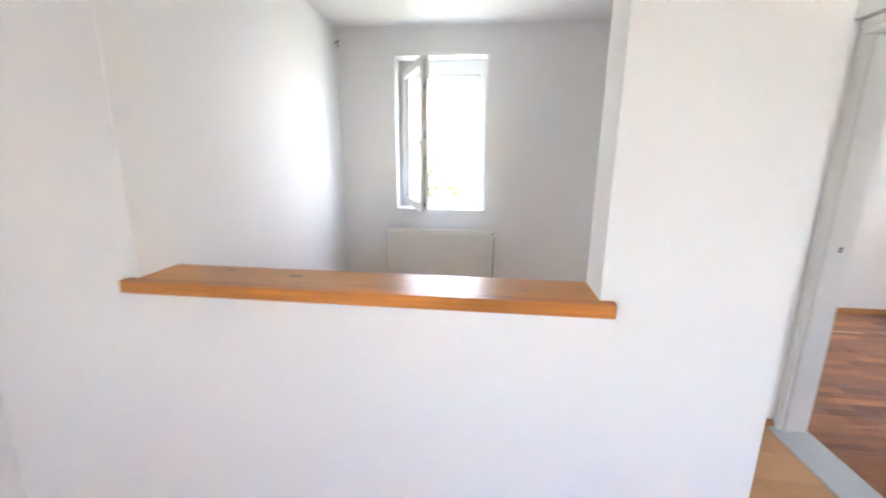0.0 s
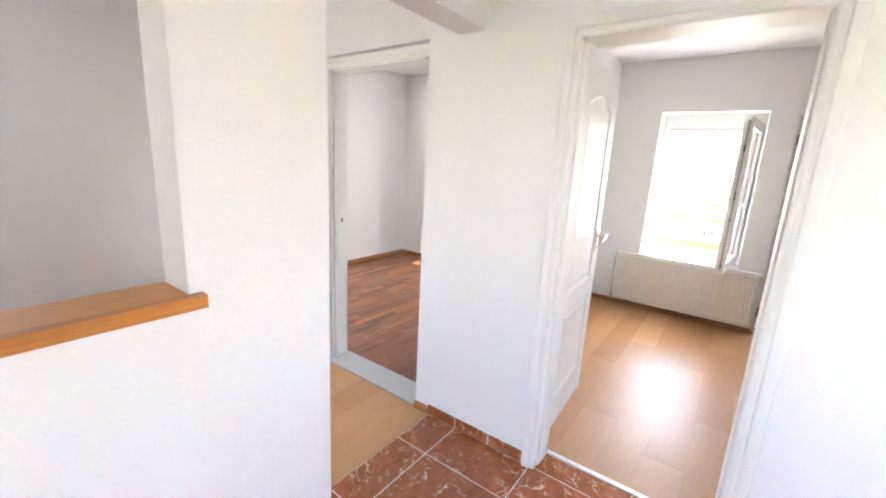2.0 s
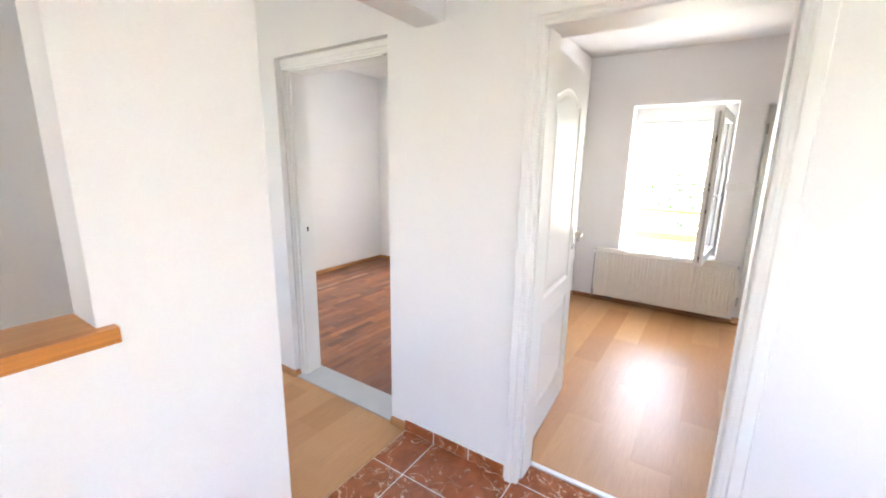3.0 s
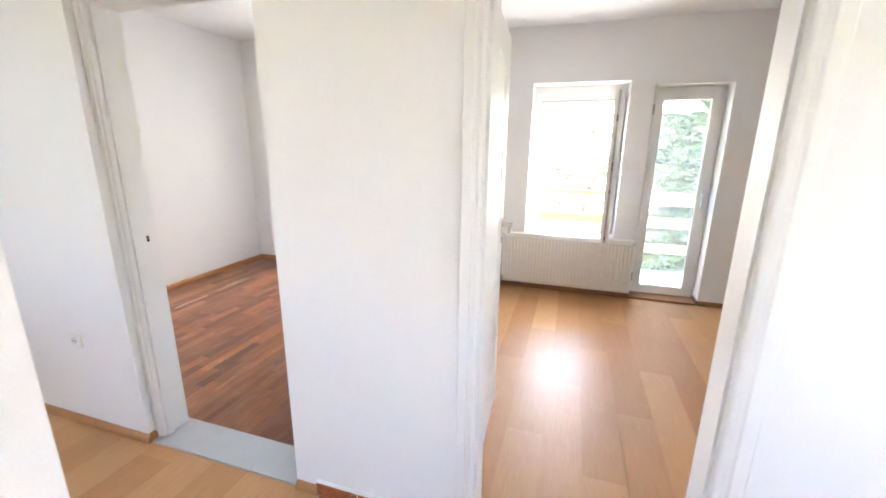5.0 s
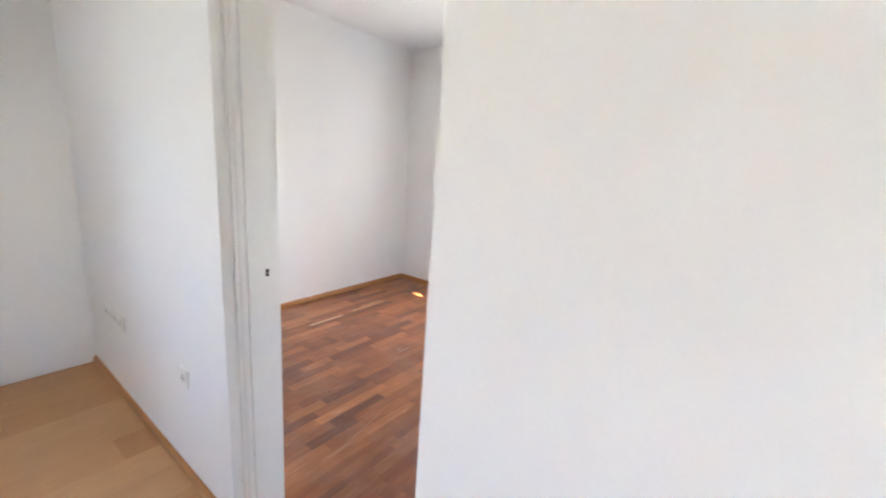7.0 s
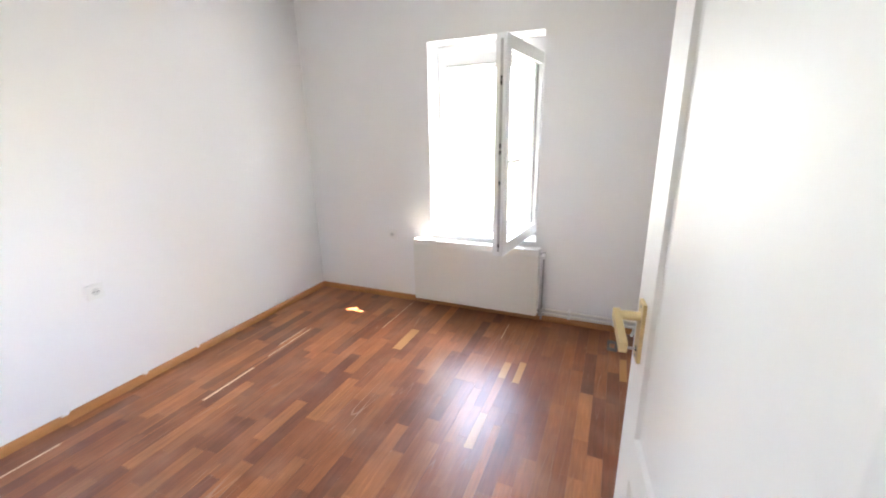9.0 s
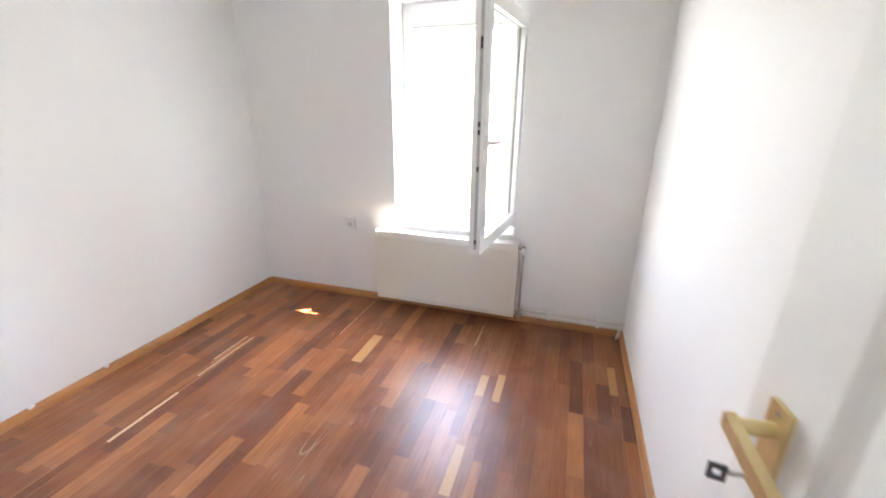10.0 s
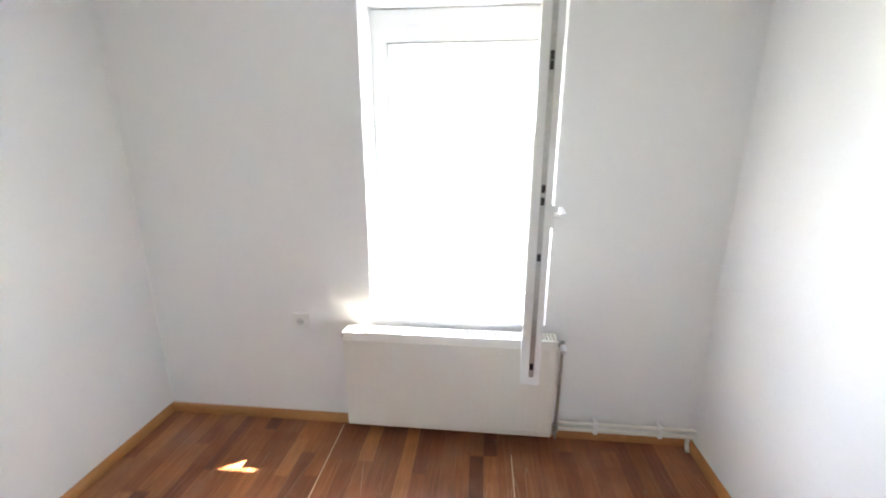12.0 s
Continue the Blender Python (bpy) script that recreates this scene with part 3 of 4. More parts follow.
part("door_handle", bev(hm, 0.004, 2, 40), PVC, hb, "white lever hanging down")
for z in (0.18, 1.82):
    part("hinge", rods(((bw - 0.03, -0.16, z - 0.045), (bw - 0.03, -0.16, z + 0.045), 0.009)), STEEL, bd, "hinge")


# ---- radiators ----
def radiator(m, length, height, label, flute=0.006, valve_right=True, front=0.152):
    """Local x along the wall, y towards the room (origin on the wall), z from the floor of the radiator."""
    r = thing("radiator", m, label, "radiator")
    y0, y1 = front - 0.09, front
    n = max(8, round(length / 0.0333))
    pitch = length / n
    prof = [(0.0, 0.0)]
    for k in range(n):
        x = k * pitch
        for s, d in ((0.12, 0.0), (0.28, -flute), (0.62, -flute), (0.80, 0.0)):
            prof.append((x + s * pitch, d))
    prof.append((length, 0.0))
    bm = bmesh.new()
    zs = (0.0, 0.03, 0.045, height - 0.055, height - 0.04, height)
    grid = []
    for j, z in enumerate(zs):
        flat = j in (0, 1, 4, 5)
        grid.append([bm.verts.new((x, y1 + (0 if flat else d) - (0.006 if j in (0, 5) else 0), z)) for x, d in prof])
    for a, b in zip(grid, grid[1:]):
        for k in range(len(prof) - 1):
            bm.faces.new([a[k], a[k + 1], b[k + 1], b[k]])
    part("front_panel", bm, ENAMEL, r, "", None, False)
    part("back_panel", boxes((0.004, length - 0.004, y0, y0 + 0.012, 0, height - 0.01), bevel=0.003), ENAMEL, r)
    for x in (0.0, length - 0.004):
        part("side_cover", boxes((x, x + 0.004, y0 + 0.004, y1 - 0.004, 0.006, height - 0.001), bevel=0.0015), ENAMEL, r)
    g = bmesh.new()
    box(g, 0.004, length - 0.004, y0 + 0.002, y0 + 0.012, height - 0.012, height + 0.001)
    box(g, 0.004, length - 0.004, y1 - 0.020, y1 - 0.007, height - 0.012, height + 0.001)
    steps = int((length - 0.01) / 0.0166)
    for k in range(steps + 1):
        x = 0.004 + k * (length - 0.014) / steps
        box(g, x, x + 0.0062, y0 + 0.012, y1 - 0.020, height - 0.008, height)
    part("top_grille", g, ENAMEL, r, "slotted top grille")
    part("fins", boxes(*[(x0, x0 + 0.0015, y0 + 0.014, y1 - 0.014, 0.03, height - 0.03) for x0 in [0.02 + 0.033 * k for k in range(int(length / 0.033) - 1)]]), STEEL, r, "grey convector fins")
    for x in (0.18, length - 0.18):
        part("bracket", boxes((x - 0.012, x + 0.012, 0.0, y0, 0.06, height - 0.06)), STEEL, r)
    xe, sg = (length, 1) if valve_right else (0.0, -1)
    xo = 0.0 if valve_right else length
    part("air_vent", rods(((xo, front - 0.052, height - 0.035), (xo - sg * 0.02, front - 0.052, height - 0.035), 0.016), n=8), STEEL, r, "steel vent plug")
    v = part("valve", rods(((xe, front - 0.052, height - 0.035), (xe + sg * 0.03, front - 0.052, height - 0.035), 0.010), ((xe + sg * 0.03, front - 0.052, height - 0.055), (xe + sg * 0.03, front - 0.052, height - 0.02), 0.011)), STEEL, r, "steel valve body")
    part("valve_knob", rods(((xe + sg * 0.03, front - 0.047, height - 0.04), (xe + sg * 0.03, front - 0.007, height - 0.052), 0.013), n=16), PVC, v, "white valve knob")
    part("riser", rods(((xe + sg * 0.03, front - 0.052, -0.04), (xe + sg * 0.03, front - 0.052, height - 0.05), 0.0065)), STEEL, r, "thin steel feed pipe")
    part("return_union", rods(((xe, front - 0.052, 0.03), (xe + sg * 0.026, front - 0.052, 0.03), 0.010), ((xe + sg * 0.018, front - 0.052, -0.012), (xe + sg * 0.018, front - 0.052, 0.042), 0.012)), STEEL, r, "steel return fitting")
    return r


# valve sits at the low-y end of the garden-front radiators, which is local x = 0
radiator(facing_west(2.262, 0.075), 1.01, 0.515, "cream panel radiator under the parquet room window", flute=0.00025, valve_right=False, front=0.118)
br = radiator(facing_west(-0.168, 0.085), 1.235, 0.52, "cream ribbed panel radiator under the window beside the balcony door", flute=0.0045, valve_right=True, front=0.118)
radiator(Matrix.Translation((0.125, N0, 0.14)) @ pose(0, 0, 0, 0, 0, 180), 1.055, 0.59, "cream panel radiator under the kitchen window", flute=0.00025, valve_right=False)

part("drain_fitting", rods(((1.09, 0.06, -0.035), (1.09, 0.06, 0.004), 0.017), ((1.05, 0.06, -0.03), (1.13, 0.06, -0.03), 0.011), n=12), KEYMAT, br, "dark metal drain fitting")

pp = thing("heating_pipes", pose(0, 0, 0), "pair of white painted heating pipes low on the wall", "pipes")
for z in (0.068, 0.104):
    part("pipe", rods(((F0 - 0.034, 2.215, z), (F0 - 0.034, 1.547, z), 0.0095), n=14), ENAMEL, pp)
for y in (2.03, 1.72):
    part("clip", boxes((F0 - 0.046, F0 + 0.0, y - 0.009, y + 0.009, 0.055, 0.117), bevel=0.002), PVC, pp, "white pipe clip")
part("pipe_bend", rods(((F0 - 0.034, 2.215, 0.104), (F0 - 0.072, 2.232, 0.104), 0.0095), ((F0 - 0.034, 2.215, 0.068), (F0 - 0.072, 2.236, 0.068), 0.0095)), STEEL, pp, "bare steel pipe bend")
part("elbow", rods(((F0 - 0.034, 1.585, 0.02), (F0 - 0.034, 1.585, 0.068), 0.010), ((F0 - 0.034, 1.585, 0.03), (F0 - 0.075, 1.60, 0.02), 0.010), n=12), ENAMEL, pp, "white pipe elbow in the corner")
part("batten", boxes((F0 - 0.012, F0 - 0.0, 1.547, 2.22, 0.045, 0.053)), PVC, pp, "thin white batten")


# ---- sockets and switches ----
def socket(m, count, label, name="wall_socket", category="socket"):
    s = thing(name, m, label, category)
    w = 0.08 * count
    part("cover_plate", boxes((-w / 2, w / 2, 0, 0.010, -0.04, 0.04), bevel=0.004, seg=3), PLATE, s)
    for k in range(count):
        cx = -w / 2 + 0.08 * (k + 0.5)
        cup = bmesh.new()
        rod(cup, (cx, 0.0095, 0), (cx, 0.0125, 0), 0.0225, 24)
        c = part("socket_cup", cup, PLATE, s)
        # no hollow is cut: the disc's grey stands for shade inside the cup
        part("recess_shade", rods(((cx, 0.012, 0), (cx, 0.0132, 0), 0.0195), n=24), material_shadow, c, "proud disc, grey as the shade in the recess")
        part("pin_holes", rods(((cx - 0.0095, 0.0128, 0), (cx - 0.0095, 0.0140, 0), 0.003), ((cx + 0.0095, 0.0128, 0), (cx + 0.0095, 0.0140, 0), 0.003)), DARK, c, "dark pin holes")
    return s


def switch(m, label):
    s = thing("light_switch", m, label, "switch")
    part("cover_plate", boxes((-0.04, 0.04, 0, 0.009, -0.04, 0.04), bevel=0.004, seg=3), PLATE, s)
    part("rocker", boxes((-0.026, 0.026, 0.008, 0.014, -0.028, 0.028), bevel=0.003), PLATE, s)
    return s


material_shadow = material("socket_shade_grey", (0.66, 0.65, 0.63), rough=0.5, spread=0.02, bump=0.0)
socket(facing_west(3.53, 0.584), 1, "white single wall socket beside the radiator")
socket(Matrix.Translation((2.888, NB, 0.632)) @ pose(0, 0, 0, 0, 0, 180), 1, "white single wall socket on the long wall")
socket(Matrix.Translation((X1, 2.753, 0.502)) @ pose(0, 0, 0, 0, 0, 90), 1, "white single wall socket beside the door casing")
socket(Matrix.Translation((X1, 3.715, 0.487)) @ pose(0, 0, 0, 0, 0, 90), 4, "white row of four wall sockets in the kitchen")
switch(facing_west(-0.022, 1.305), "white light switch between window and balcony door")
switch(facing_west(-0.112, 1.31), "white light switch between window and balcony door")
wk = thing("wire_stub", Matrix.Translation((W0, 4.19, 2.49)), "dark bare wire stub sticking out of the wall", "wire")
part("wire", rods(((0.0, 0, 0), (0.03, 0.0, 0.01), 0.004), ((0.03, 0, 0.012), (0.036, 0, -0.04), 0.004), ((0.03, 0.0, 0.0), (0.04, 0.012, 0.03), 0.004)), DARK, wk)

# ---- serving hatch shelf ----
sh = thing("hatch_shelf", pose(0, 0, 0), "varnished orange pine shelf board on the serving hatch", "shelf")
ears = bmesh.new()
box(ears, -0.892, 0.408, 1.124, P0 - 0.001, 1.087, 1.122)
part("board", bev(boxes((-0.861, 0.376, P0 - 0.002, 1.303, 1.0925, 1.122)), 0.002, 2), PINE, sh)
part("nosing", bev(ears, 0.009, 4, 40), PINEEDGE, sh, "rounded front edge overlapping the wall")
for kx, ky, kr in ((-0.44, 1.235, 0.012), (-0.66, 1.265, 0.009), (0.20, 1.20, 0.004)):
    kb = bmesh.new()
    bmesh.ops.create_circle(kb, cap_ends=True, segments=20, radius=1.0, matrix=Matrix.Translation((kx, ky, 1.1224)) @ Matrix.Diagonal((kr * 1.9, kr * 0.8, 1, 1)))
    part("knot", kb, KNOT, sh, "dark pine knot")


# ---- skirtings ----
def skirting(name, pts, normal, height, thick, mat, label):
    """Quarter-rounded skirting along a straight run; normal points into the room."""
    (xa, ya), (xb, yb) = pts
    nx, ny = normal
    prof = [(0, 0), (thick, 0), (thick, height * 0.45), (thick * 0.8, height * 0.72), (thick * 0.45, height * 0.92), (0, height)]
    bm = bmesh.new()
    rows = [[bm.verts.new((x + nx * d, y + ny * d, z)) for d, z in prof] for x, y in ((xa, ya), (xb, yb))]
    for k in range(len(prof)):
        n = (k + 1) % len(prof)
        bm.faces.new([rows[0][k], rows[0][n], rows[1][n], rows[1][k]])
    bm.faces.new(rows[0])
    bm.faces.new(list(reversed(rows[1])))
    return structure(name, bm, mat, label, "skirting")


SB = 1.56
for a, b, n in ((((X2, NB), (F0 - 0.018, NB), (0, -1))), (((F0, NB), (F0, SB), (-1, 0))), (((X2 + 0.02, SB), (F0 - 0.018, SB), (0, 1)))):
    skirting("baseboard_parquet_room", (a, b), n, 0.047, 0.019, OAKTRIM, "orange oak skirting board, slightly chipped")
for a, b, n in (((X1, 2.351), (X1, N0), (-1, 0)), ((X1, 2.370), (1.720, 2.370), (0, -1)), ((X1, 1.374), (X1, 1.478), (-1, 0)), ((W0, P1), (W0, N0 - 0.018), (1, 0))):
    skirting("baseboard_kitchen", (a, b), n, 0.042, 0.018, OAKTRIM, "oak skirting along the laminate")
for a, b, n in (((F0, 1.33), (F0, BD[1]), (-1, 0)), ((F0, BD[0]), (F0, S0), (-1, 0)), ((X2, 1.33), (F0 - 0.018, 1.33), (0, -1)), ((F0, BD[0]), (F0 + 0.16, BD[0]), (0, 1))):
    skirting("baseboard_balcony_room", (a, b), n, 0.045, 0.018, BROWNTRIM, "brown wooden skirting along the laminate")
for cx, cw in ((2.62, 0.020), (3.02, 0.016), (3.36, 0.012)):
    crumb = bmesh.new()
    bmesh.ops.create_icosphere(crumb, subdivisions=2, radius=1.0, matrix=Matrix.Translation((cx, NB - 0.012, 0.049)) @ Matrix.Diagonal((cw, 0.010, 0.007, 1)))
    for k, v in enumerate(crumb.verts):
        v.co.z += 0.003 * math.sin(k * 2.3)
    tagged(part("plaster_crumb", crumb, WALL), "white crumb of plaster on the oak skirting", "plaster", "plaster crumbs")
bp = thing("balcony_door_step", pose(0, 0, 0), "low brown wooden strip before the balcony door", "threshold", kind="structure")
part("strip", boxes((F0 - 0.02, F0 + 0.165, BD[0] + 0.02, BD[1], -0.012, 0.02), bevel=0.004), BROWNTRIM, bp)


# ---- outside ----
structure("ground", boxes((-300, 300, -300, 300, -3.2, -2.8)), GRASS, "grass ground round the house", "ground")
# unseen overhang, its edge set so that only a sliver of sun enters
structure("eave", boxes((F1, 5.50, 1.46, N1 + 0.4, 2.72, 2.90), bevel=0.01), RENDER_, "pale unseen overhang, sized to cut the sun to a sliver", "eave")
# unseen roof, drawn out past the rail to shade the room and the boards
structure("balcony_roof", boxes((F1, 7.3, S1, 1.455, 2.72, 2.90), bevel=0.01), RENDER_, "pale unseen balcony roof, deepened to keep the sun off", "eave")
bal = thing("balcony", pose(0, 0, 0), "concrete balcony with yellow wooden rail boards", "balcony", kind="structure")
part("slab", boxes((F1, 6.02, S1, 1.45, -0.25, -0.06), bevel=0.01), CONC, bal)
for z0, z1 in ((0.20, 0.31), (0.52, 0.64)):
    part("rail_board", boxes((5.93, 5.96, S1, 1.45, z0, z1), bevel=0.004), RAILWOOD, bal, "yellow wooden rail board")
part("top_rail", boxes((5.89, 6.00, S1, 1.45, 0.90, 0.945), bevel=0.008), RAILWOOD, bal, "yellow wooden top rail")
part("under_rail", boxes((5.93, 5.96, S1, 1.45, 0.80, 0.885), bevel=0.004), PVC, bal, "white board under the top rail")
for y in (-2.9, -1.02, 1.40):
    part("post", boxes((5.88, 5.93, y - 0.035, y + 0.035, -0.06, 2.72), bevel=0.006), PVC, bal, "white painted post")


def leaves(count, place, size, seed):
    """Many small folded leaves as one mesh."""
    rng = random.Random(seed)
    verts, faces = [], []
    for _ in range(count):
        c, s = place(rng), size * rng.uniform(0.6, 1.3)
        u = Vector((rng.gauss(0, 1), rng.gauss(0, 1), rng.gauss(0, 0.6))).normalized()
        v = u.cross(Vector((rng.gauss(0, 1), rng.gauss(0, 1), rng.gauss(0, 1)))).normalized()
        w = u.cross(v) * 0.25
        n = len(verts)
        verts += [c - u * s, c + v * s * 0.45 + w * s, c + u * s, c - v * s * 0.45 + w * s]
        faces += [(n, n + 1, n + 2), (n, n + 2, n + 3)]
    return [tuple(p) for p in verts], [], faces


def broadleaf(x, y, z, height, spread, seed, label, count=5200):
    t = thing("tree", Matrix.Translation((x, y, z)), label, "tree", "garden trees")
    rng = random.Random(seed)
    tr = bmesh.new()
    rod(tr, (0, 0, 0), (0.1, 0, height * 0.55), 0.16, 10, 0.09)
    tips = []
    for k in range(11):
        a, h0 = k * 2.4 + rng.uniform(-0.3, 0.3), height * rng.uniform(0.28, 0.55)
        r = spread * rng.uniform(0.5, 0.95)
        tip = Vector((math.cos(a) * r, math.sin(a) * r, height * rng.uniform(0.5, 0.95)))
        rod(tr, (0.05, 0, h0), tip, 0.06, 7, 0.015)
        tips.append(tip)
    part("trunk", tr, BARK, t)

    def place(g):
        tip = tips[g.randrange(len(tips))] * g.uniform(0.7, 1.05)
        return Vector((tip.x + g.gauss(0, spread * 0.2), tip.y + g.gauss(0, spread * 0.2), tip.z + g.gauss(0, height * 0.07)))

    tagged(part("crown", leaves(count, place, 0.11, seed + 1), LEAF, t, "loose green leaves"), kind="stuff")
    return t


def spruce(x, y, z, height, radius, seed, label):
    t = thing("spruce", Matrix.Translation((x, y, z)), label, "tree", "garden trees")
    rng = random.Random(seed)
    tr = bmesh.new()
    rod(tr, (0, 0, 0), (0, 0, height), 0.17, 10, 0.02)
    verts, faces = [], []

    def shoot(a, b, width):
        d = b - a
        side = d.cross(Vector((rng.gauss(0, 1), rng.gauss(0, 1), rng.gauss(0, 1)))).normalized() * width
        up = d.cross(side).normalized() * width
        n = len(verts)
        verts.extend([a, a + d * 0.45 + side, b, a + d * 0.45 - side, a + d * 0.45 + up, a + d * 0.45 - up])
        faces.extend([(n, n + 1, n + 2), (n, n + 2, n + 3), (n, n + 4, n + 2), (n, n + 2, n + 5)])

    z0 = 0.6
    while z0 < height - 0.3:
        r = radius * (1 - z0 / height) ** 0.8 + 0.12
        for k in range(13):
            a = rng.uniform(0, 6.283)
            out = Vector((math.cos(a), math.sin(a), 0))
            zr = z0 + rng.uniform(-0.12, 0.12)
            tip = Vector((0, 0, zr)) + out * r * rng.uniform(0.75, 1.12) + Vector((0, 0, rng.uniform(-0.32, 0.06) * r + 0.1))
            root = Vector((0, 0, zr))
            if r > 0.3:
                rod(tr, root, tip, 0.018, 5, 0.004)
            steps = max(4, int(r / 0.085))
            for s in range(1, steps + 1):
                p = root.lerp(tip, 0.15 + 0.85 * s / steps)
                cross = out.cross(Vector((0, 0, 1)))
                ln = 0.10 + 0.34 * (1 - s / steps) * min(1, r)
                for sd in (-1, 1):
                    e = p + cross * sd * ln * rng.uniform(0.7, 1.1) + out * ln * 0.7 + Vector((0, 0, rng.uniform(-0.04, 0.09)))
                    shoot(p, e, 0.020)
                    for q in (0.4, 0.7):
                        m = p.lerp(e, q)
                        shoot(m, m + out * 0.10 + cross * sd * -0.03 + Vector((0, 0, rng.uniform(0.0, 0.08))), 0.014)
            shoot(tip, tip + out * 0.15 + Vector((0, 0, 0.10)), 0.018)
        z0 += 0.17
    part("trunk", tr, BARK, t)
    tagged(part("crown", ([tuple(p) for p in verts], [], faces), NEEDLE, t, "dense blue-green needles"), kind="stuff")
    return t


spruce(8.7, -1.9, -2.8, 9.0, 2.3, 5, "tall blue-green spruce beyond the balcony")
spruce(10.6, -4.4, -2.8, 8.0, 2.2, 6, "tall blue-green spruce beyond the balcony")
broadleaf(14.5, 0.0, -2.8, 6.0, 1.5, 8, "leafy green garden tree", 800)
broadleaf(-2.4, 11.0, -2.8, 4.6, 1.9, 10, "leafy green garden tree")
broadleaf(0.6, 11.8, -2.8, 3.8, 1.7, 11, "leafy green garden tree")
hs = thing("neighbouring_house", pose(0, 15, -2.8), "pale neighbouring house with wooden eaves board", "house")
part("wall", boxes((-9, 7, 0.6, 8, 0, 4.7)), RENDER_, hs)
part("eaves_board", boxes((-9.4, 7.4, 0.0, 0.06, 4.58, 4.86), bevel=0.01), RAILWOOD, hs, "yellow-brown wooden eaves board")
rf = bmesh.new()
v = [rf.verts.new(p) for p in ((-9.4, 0.062, 4.84), (7.4, 0.062, 4.84), (7.4, 4.3, 7.4), (-9.4, 4.3, 7.4), (-9.4, 8.5, 4.84), (7.4, 8.5, 4.84), (-9.4, 0.062, 4.7), (7.4, 0.062, 4.7), (7.4, 8.5, 4.7), (-9.4, 8.5, 4.7))]
for f in ((0, 1, 2, 3), (3, 2, 5, 4), (6, 7, 1, 0), (4, 5, 8, 9), (0, 3, 4, 9, 6), (1, 7, 8, 5, 2), (9, 8, 7, 6)):
    rf.faces.new([v[i] for i in f])
part("roof", rf, ROOF, hs, "pale roof slope")

# ---- floor coverings, piece by piece ----
rng = random.Random(3)
MESHES = {}


def piece_mesh(w, d, h, mat, edge=0.0003):
    """A flat piece with a small chamfer, shared between pieces of the same size."""
    key = (round(w, 4), round(d, 4), round(h, 4), mat.name)
    if key not in MESHES:
        e = min(edge, w / 4, d / 4)
        lo = [(0, 0), (w, 0), (w, d), (0, d)]
        hi = [(e, e), (w - e, e), (w - e, d - e), (e, d - e)]
        verts = [(x, y, -h) for x, y in lo] + [(x, y, -e) for x, y in lo] + [(x, y, 0) for x, y in hi]
        faces = [(8, 9, 10, 11)] + [(k, (k + 1) % 4, 4 + (k + 1) % 4, 4 + k) for k in range(4)] + [(4 + k, 4 + (k + 1) % 4, 8 + (k + 1) % 4, 8 + k) for k in range(4)]
        me = bpy.data.meshes.new(mat.name)
        me.from_pydata(verts, [], faces)
        me.materials.append(mat)
        MESHES[key] = me
    return MESHES[key]


def lay(name, x0, x1, y0, y1, mat, parent, gap=0.0004, h=0.009, z=0.0, label=""):
    ob = new(name, piece_mesh(x1 - x0 - gap, y1 - y0 - gap, h, mat))
    ob.parent = parent
    ob.location = (x0 + gap / 2, y0 + gap / 2, z)
    if label:
        ob["label"] = label
    return ob


def boards(floor, x0, x1, y0, y1, width, length, mat, name="board"):
    y, row = y0, 0
    while y < y1 - 0.002:
        ye = min(y + width, y1)
        x = x0 - (row * 0.413 * length) % length
        while x < x1 - 0.002:
            a, b = max(x, x0), min(x + length, x1)
            if b - a > 0.01:
                lay(name, a, b, y, ye, mat, floor, gap=0.0003, z=rng.uniform(-0.0001, 0.0001))
            x += length
        y, row = ye, row + 1


fk = structure("floor_kitchen", boxes((W0, X1, 1.368, N0, -0.0138, -0.0092)), SUBFLOOR, "light oak laminate floor of the kitchen", "floor")
boards(fk, W0, X1, 1.369, N0, 0.192, 1.29, LAMI)
fc = structure("floor_balcony_room", boxes((1.85, F0, S0, 1.33, -0.0138, -0.0092)), SUBFLOOR, "light oak laminate floor of the balcony room", "floor")
boards(fc, X2, F0, S0, 1.33, 0.192, 1.29, LAMI)
lay("board", 1.851, X2, -0.044, 0.697, LAMI, fc)

fh = structure("floor_hall", boxes((W0, 1.825, S0, 1.366, -0.0138, -0.0012)), GROUT, "red-brown marbled tile floor with pale joints", "floor")
tx = [1.824, 1.681, 1.41] + [1.41 - 0.455 * k for k in range(1, 6)] + [W0]
ty = [1.366, 1.173] + [1.173 - 0.455 * k for k in range(1, 9)] + [S0]
for xa, xb in zip(tx[1:], tx):
    for ya, yb in zip(ty[1:], ty):
        if xb > 1.69:
            ya, yb = max(ya, -0.042), min(yb, 0.695)
        if yb - ya < 0.02:
            continue
        lay("tile", xa + 0.002, xb - 0.002, ya + 0.002, yb - 0.002, TILE, fh, gap=0.001, h=0.008, z=rng.uniform(-0.0003, 0.0003))
ts = thing("tile_skirting", pose(0, 0, 0), "red-brown marbled tile skirting with pale joints", "skirting", kind="structure")
part("mortar", boxes((X1 - 0.0118, X1 - 0.0005, 0.757, 1.372, 0.0, 0.068)), GROUT, ts)
for ya, yb in ((1.178, 1.371), (0.962, 1.173), (0.764, 0.957)):
    me = boxes((X1 - 0.013, X1 - 0.0119, ya, yb, 0.002, 0.066), bevel=0.001)
    part("tile", me, TILE, ts)
part("plaster_lip", boxes((X1 - 0.012, X1 - 0.0005, 0.757, 1.372, 0.0685, 0.075), bevel=0.002), WALL, ts, "white plaster edge over the tiles")

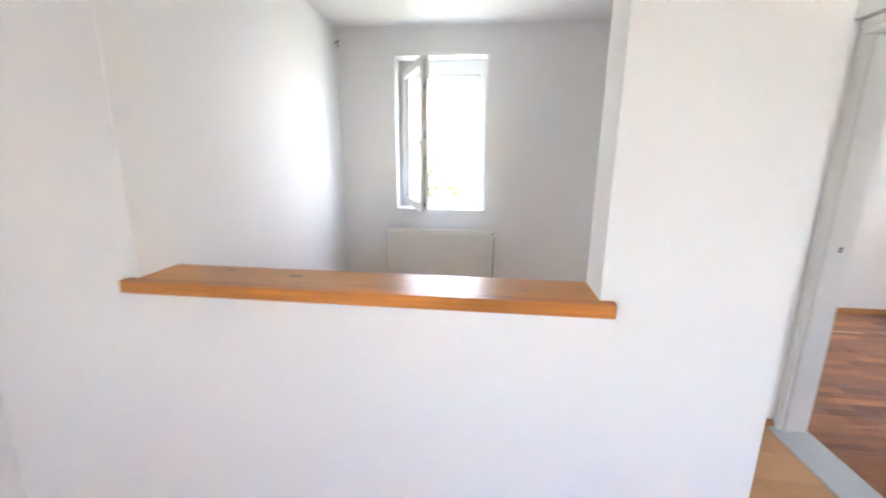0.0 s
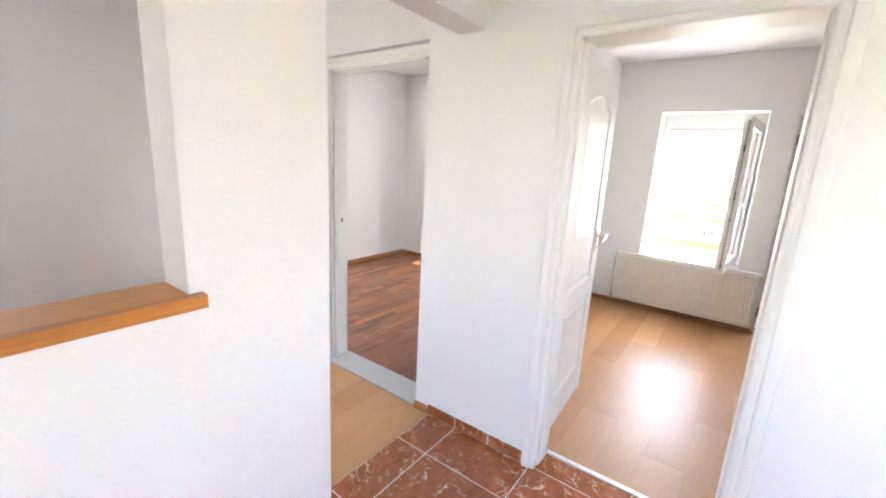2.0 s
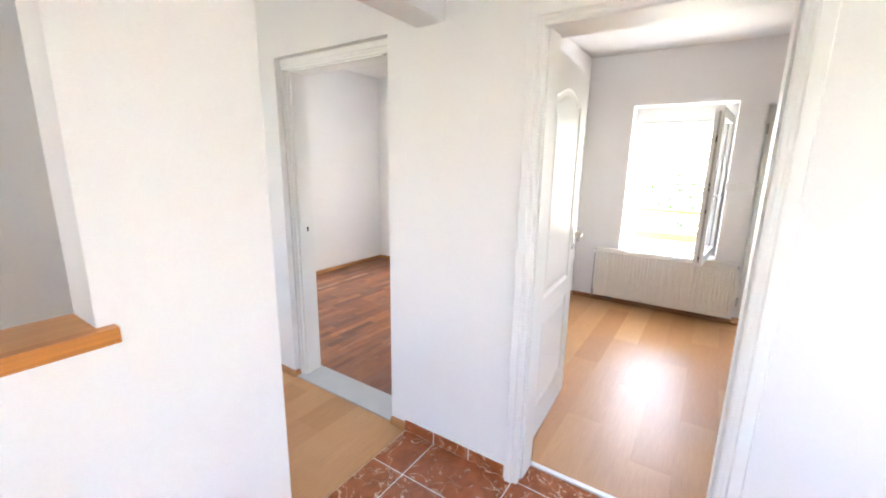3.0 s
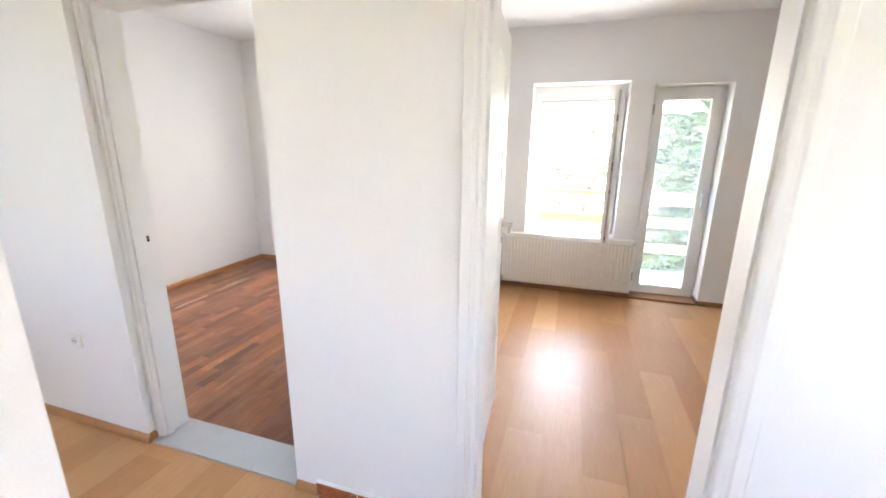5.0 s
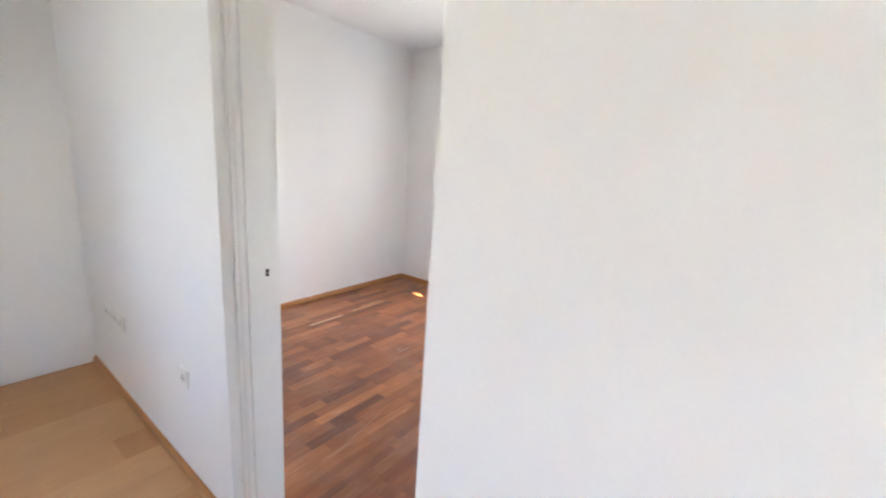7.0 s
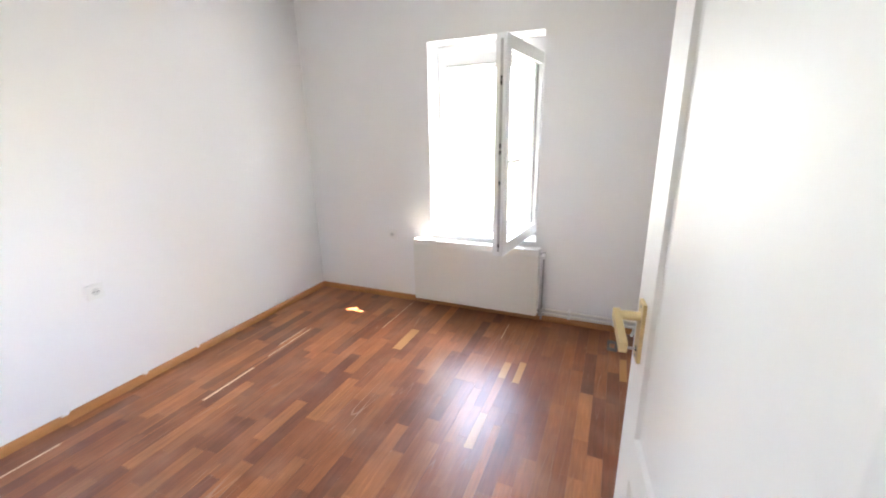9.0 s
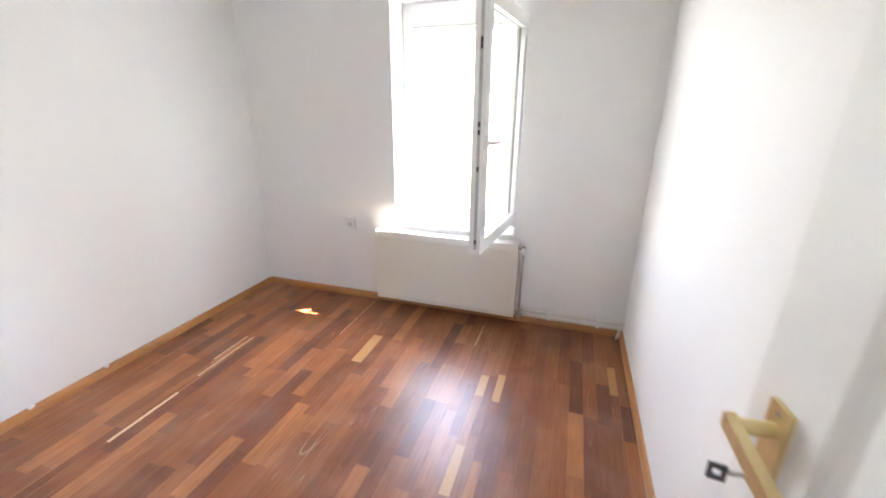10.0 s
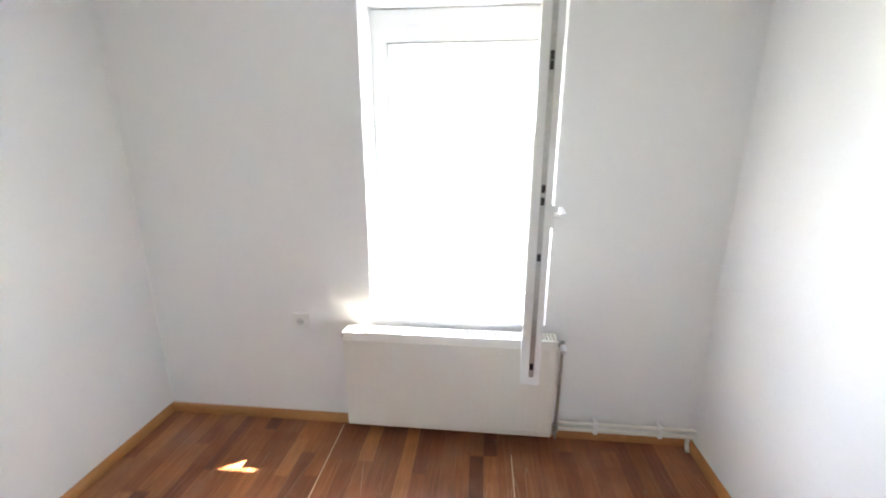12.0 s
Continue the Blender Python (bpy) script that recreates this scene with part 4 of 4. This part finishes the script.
fb = structure("floor_parquet_room", boxes((X2, F0, SB, NB, -0.0138, -0.0085)), SUBFLOOR, "worn dark red-brown parquet floor with pale repaired strips", "floor")
SPECIAL = [(1.632, 1.672, 4.052, 4.305, PALEWOOD), (2.215, 2.255, 3.81, 4.04, PALEWOOD), (2.303, 2.347, 3.83, 4.005, PALEWOOD), (2.303, 2.347, 3.23, 3.49, PALEWOOD),
           (3.045, 3.112, 3.893, 4.195, PALEWOOD), (3.812, 3.829, 3.013, 3.362, FILLER), (3.834, 3.843, 3.50, 3.92, FILLER), (3.878, 3.887, 3.65, 3.915, FILLER), (4.166, 4.178, 2.2, 2.52, FILLER), (3.328, 3.3325, 4.13, 4.66, FILLER), (2.4485, 2.453, 4.28, 4.53, FILLER)]
ys = [SB]
for s0, s1 in sorted({(s[0], s[1]) for s in SPECIAL}) + [(NB, NB)]:
    n = max(1, round((s0 - ys[-1]) / 0.067))
    ys += [ys[-1] + (s0 - ys[-1]) * (k + 1) / n for k in range(n)]
    if s1 > s0:
        ys.append(s1)
rest_v, rest_f, made = [], [], 0
for ya, yb in zip(ys, ys[1:]):
    if yb - ya < 0.004:
        continue
    cuts = [(s[2], s[3], s[4]) for s in SPECIAL if abs(s[0] - ya) < 1e-6]
    spans, x = [], X2 + 0.012 - rng.uniform(0, 0.3)
    for a, b, mat in sorted(cuts, key=lambda c: c[0]) + [(F0, F0, None)]:
        while x < a - 0.001:
            e = x + rng.choice((0.24, 0.31, 0.38, 0.45, 0.52))
            e = a if e > a - 0.09 else e
            spans.append((max(x, X2 + 0.012), e, None))
            x = e
        if mat:
            spans.append((a, b, mat))
            x = b
    for a, b, mat in spans:
        if b - a < 0.004:
            continue
        z = rng.uniform(-0.0003, 0.0002)
        if mat:
            lay("parquet_strip", a, b, ya, yb, mat, fb, z=z, label="pale replaced wood strip")
        elif made < 300 and ya < 3.75:
            lay("parquet_strip", a, b, ya, yb, PARQ, fb, gap=0.0002, z=z)
            made += 1
        else:
            g, n = 0.0001, len(rest_v)
            rest_v += [(a + g, ya + g, z), (b - g, ya + g, z), (b - g, yb - g, z), (a + g, yb - g, z), (a + g, ya + g, -0.008), (b - g, ya + g, -0.008), (b - g, yb - g, -0.008), (a + g, yb - g, -0.008)]
            rest_f += [(n, n + 1, n + 2, n + 3), (n, n + 4, n + 5, n + 1), (n + 1, n + 5, n + 6, n + 2), (n + 2, n + 6, n + 7, n + 3), (n + 3, n + 7, n + 4, n)]
tagged(part("parquet_strips", (rest_v, [], rest_f), PARQ2, fb), kind="stuff")
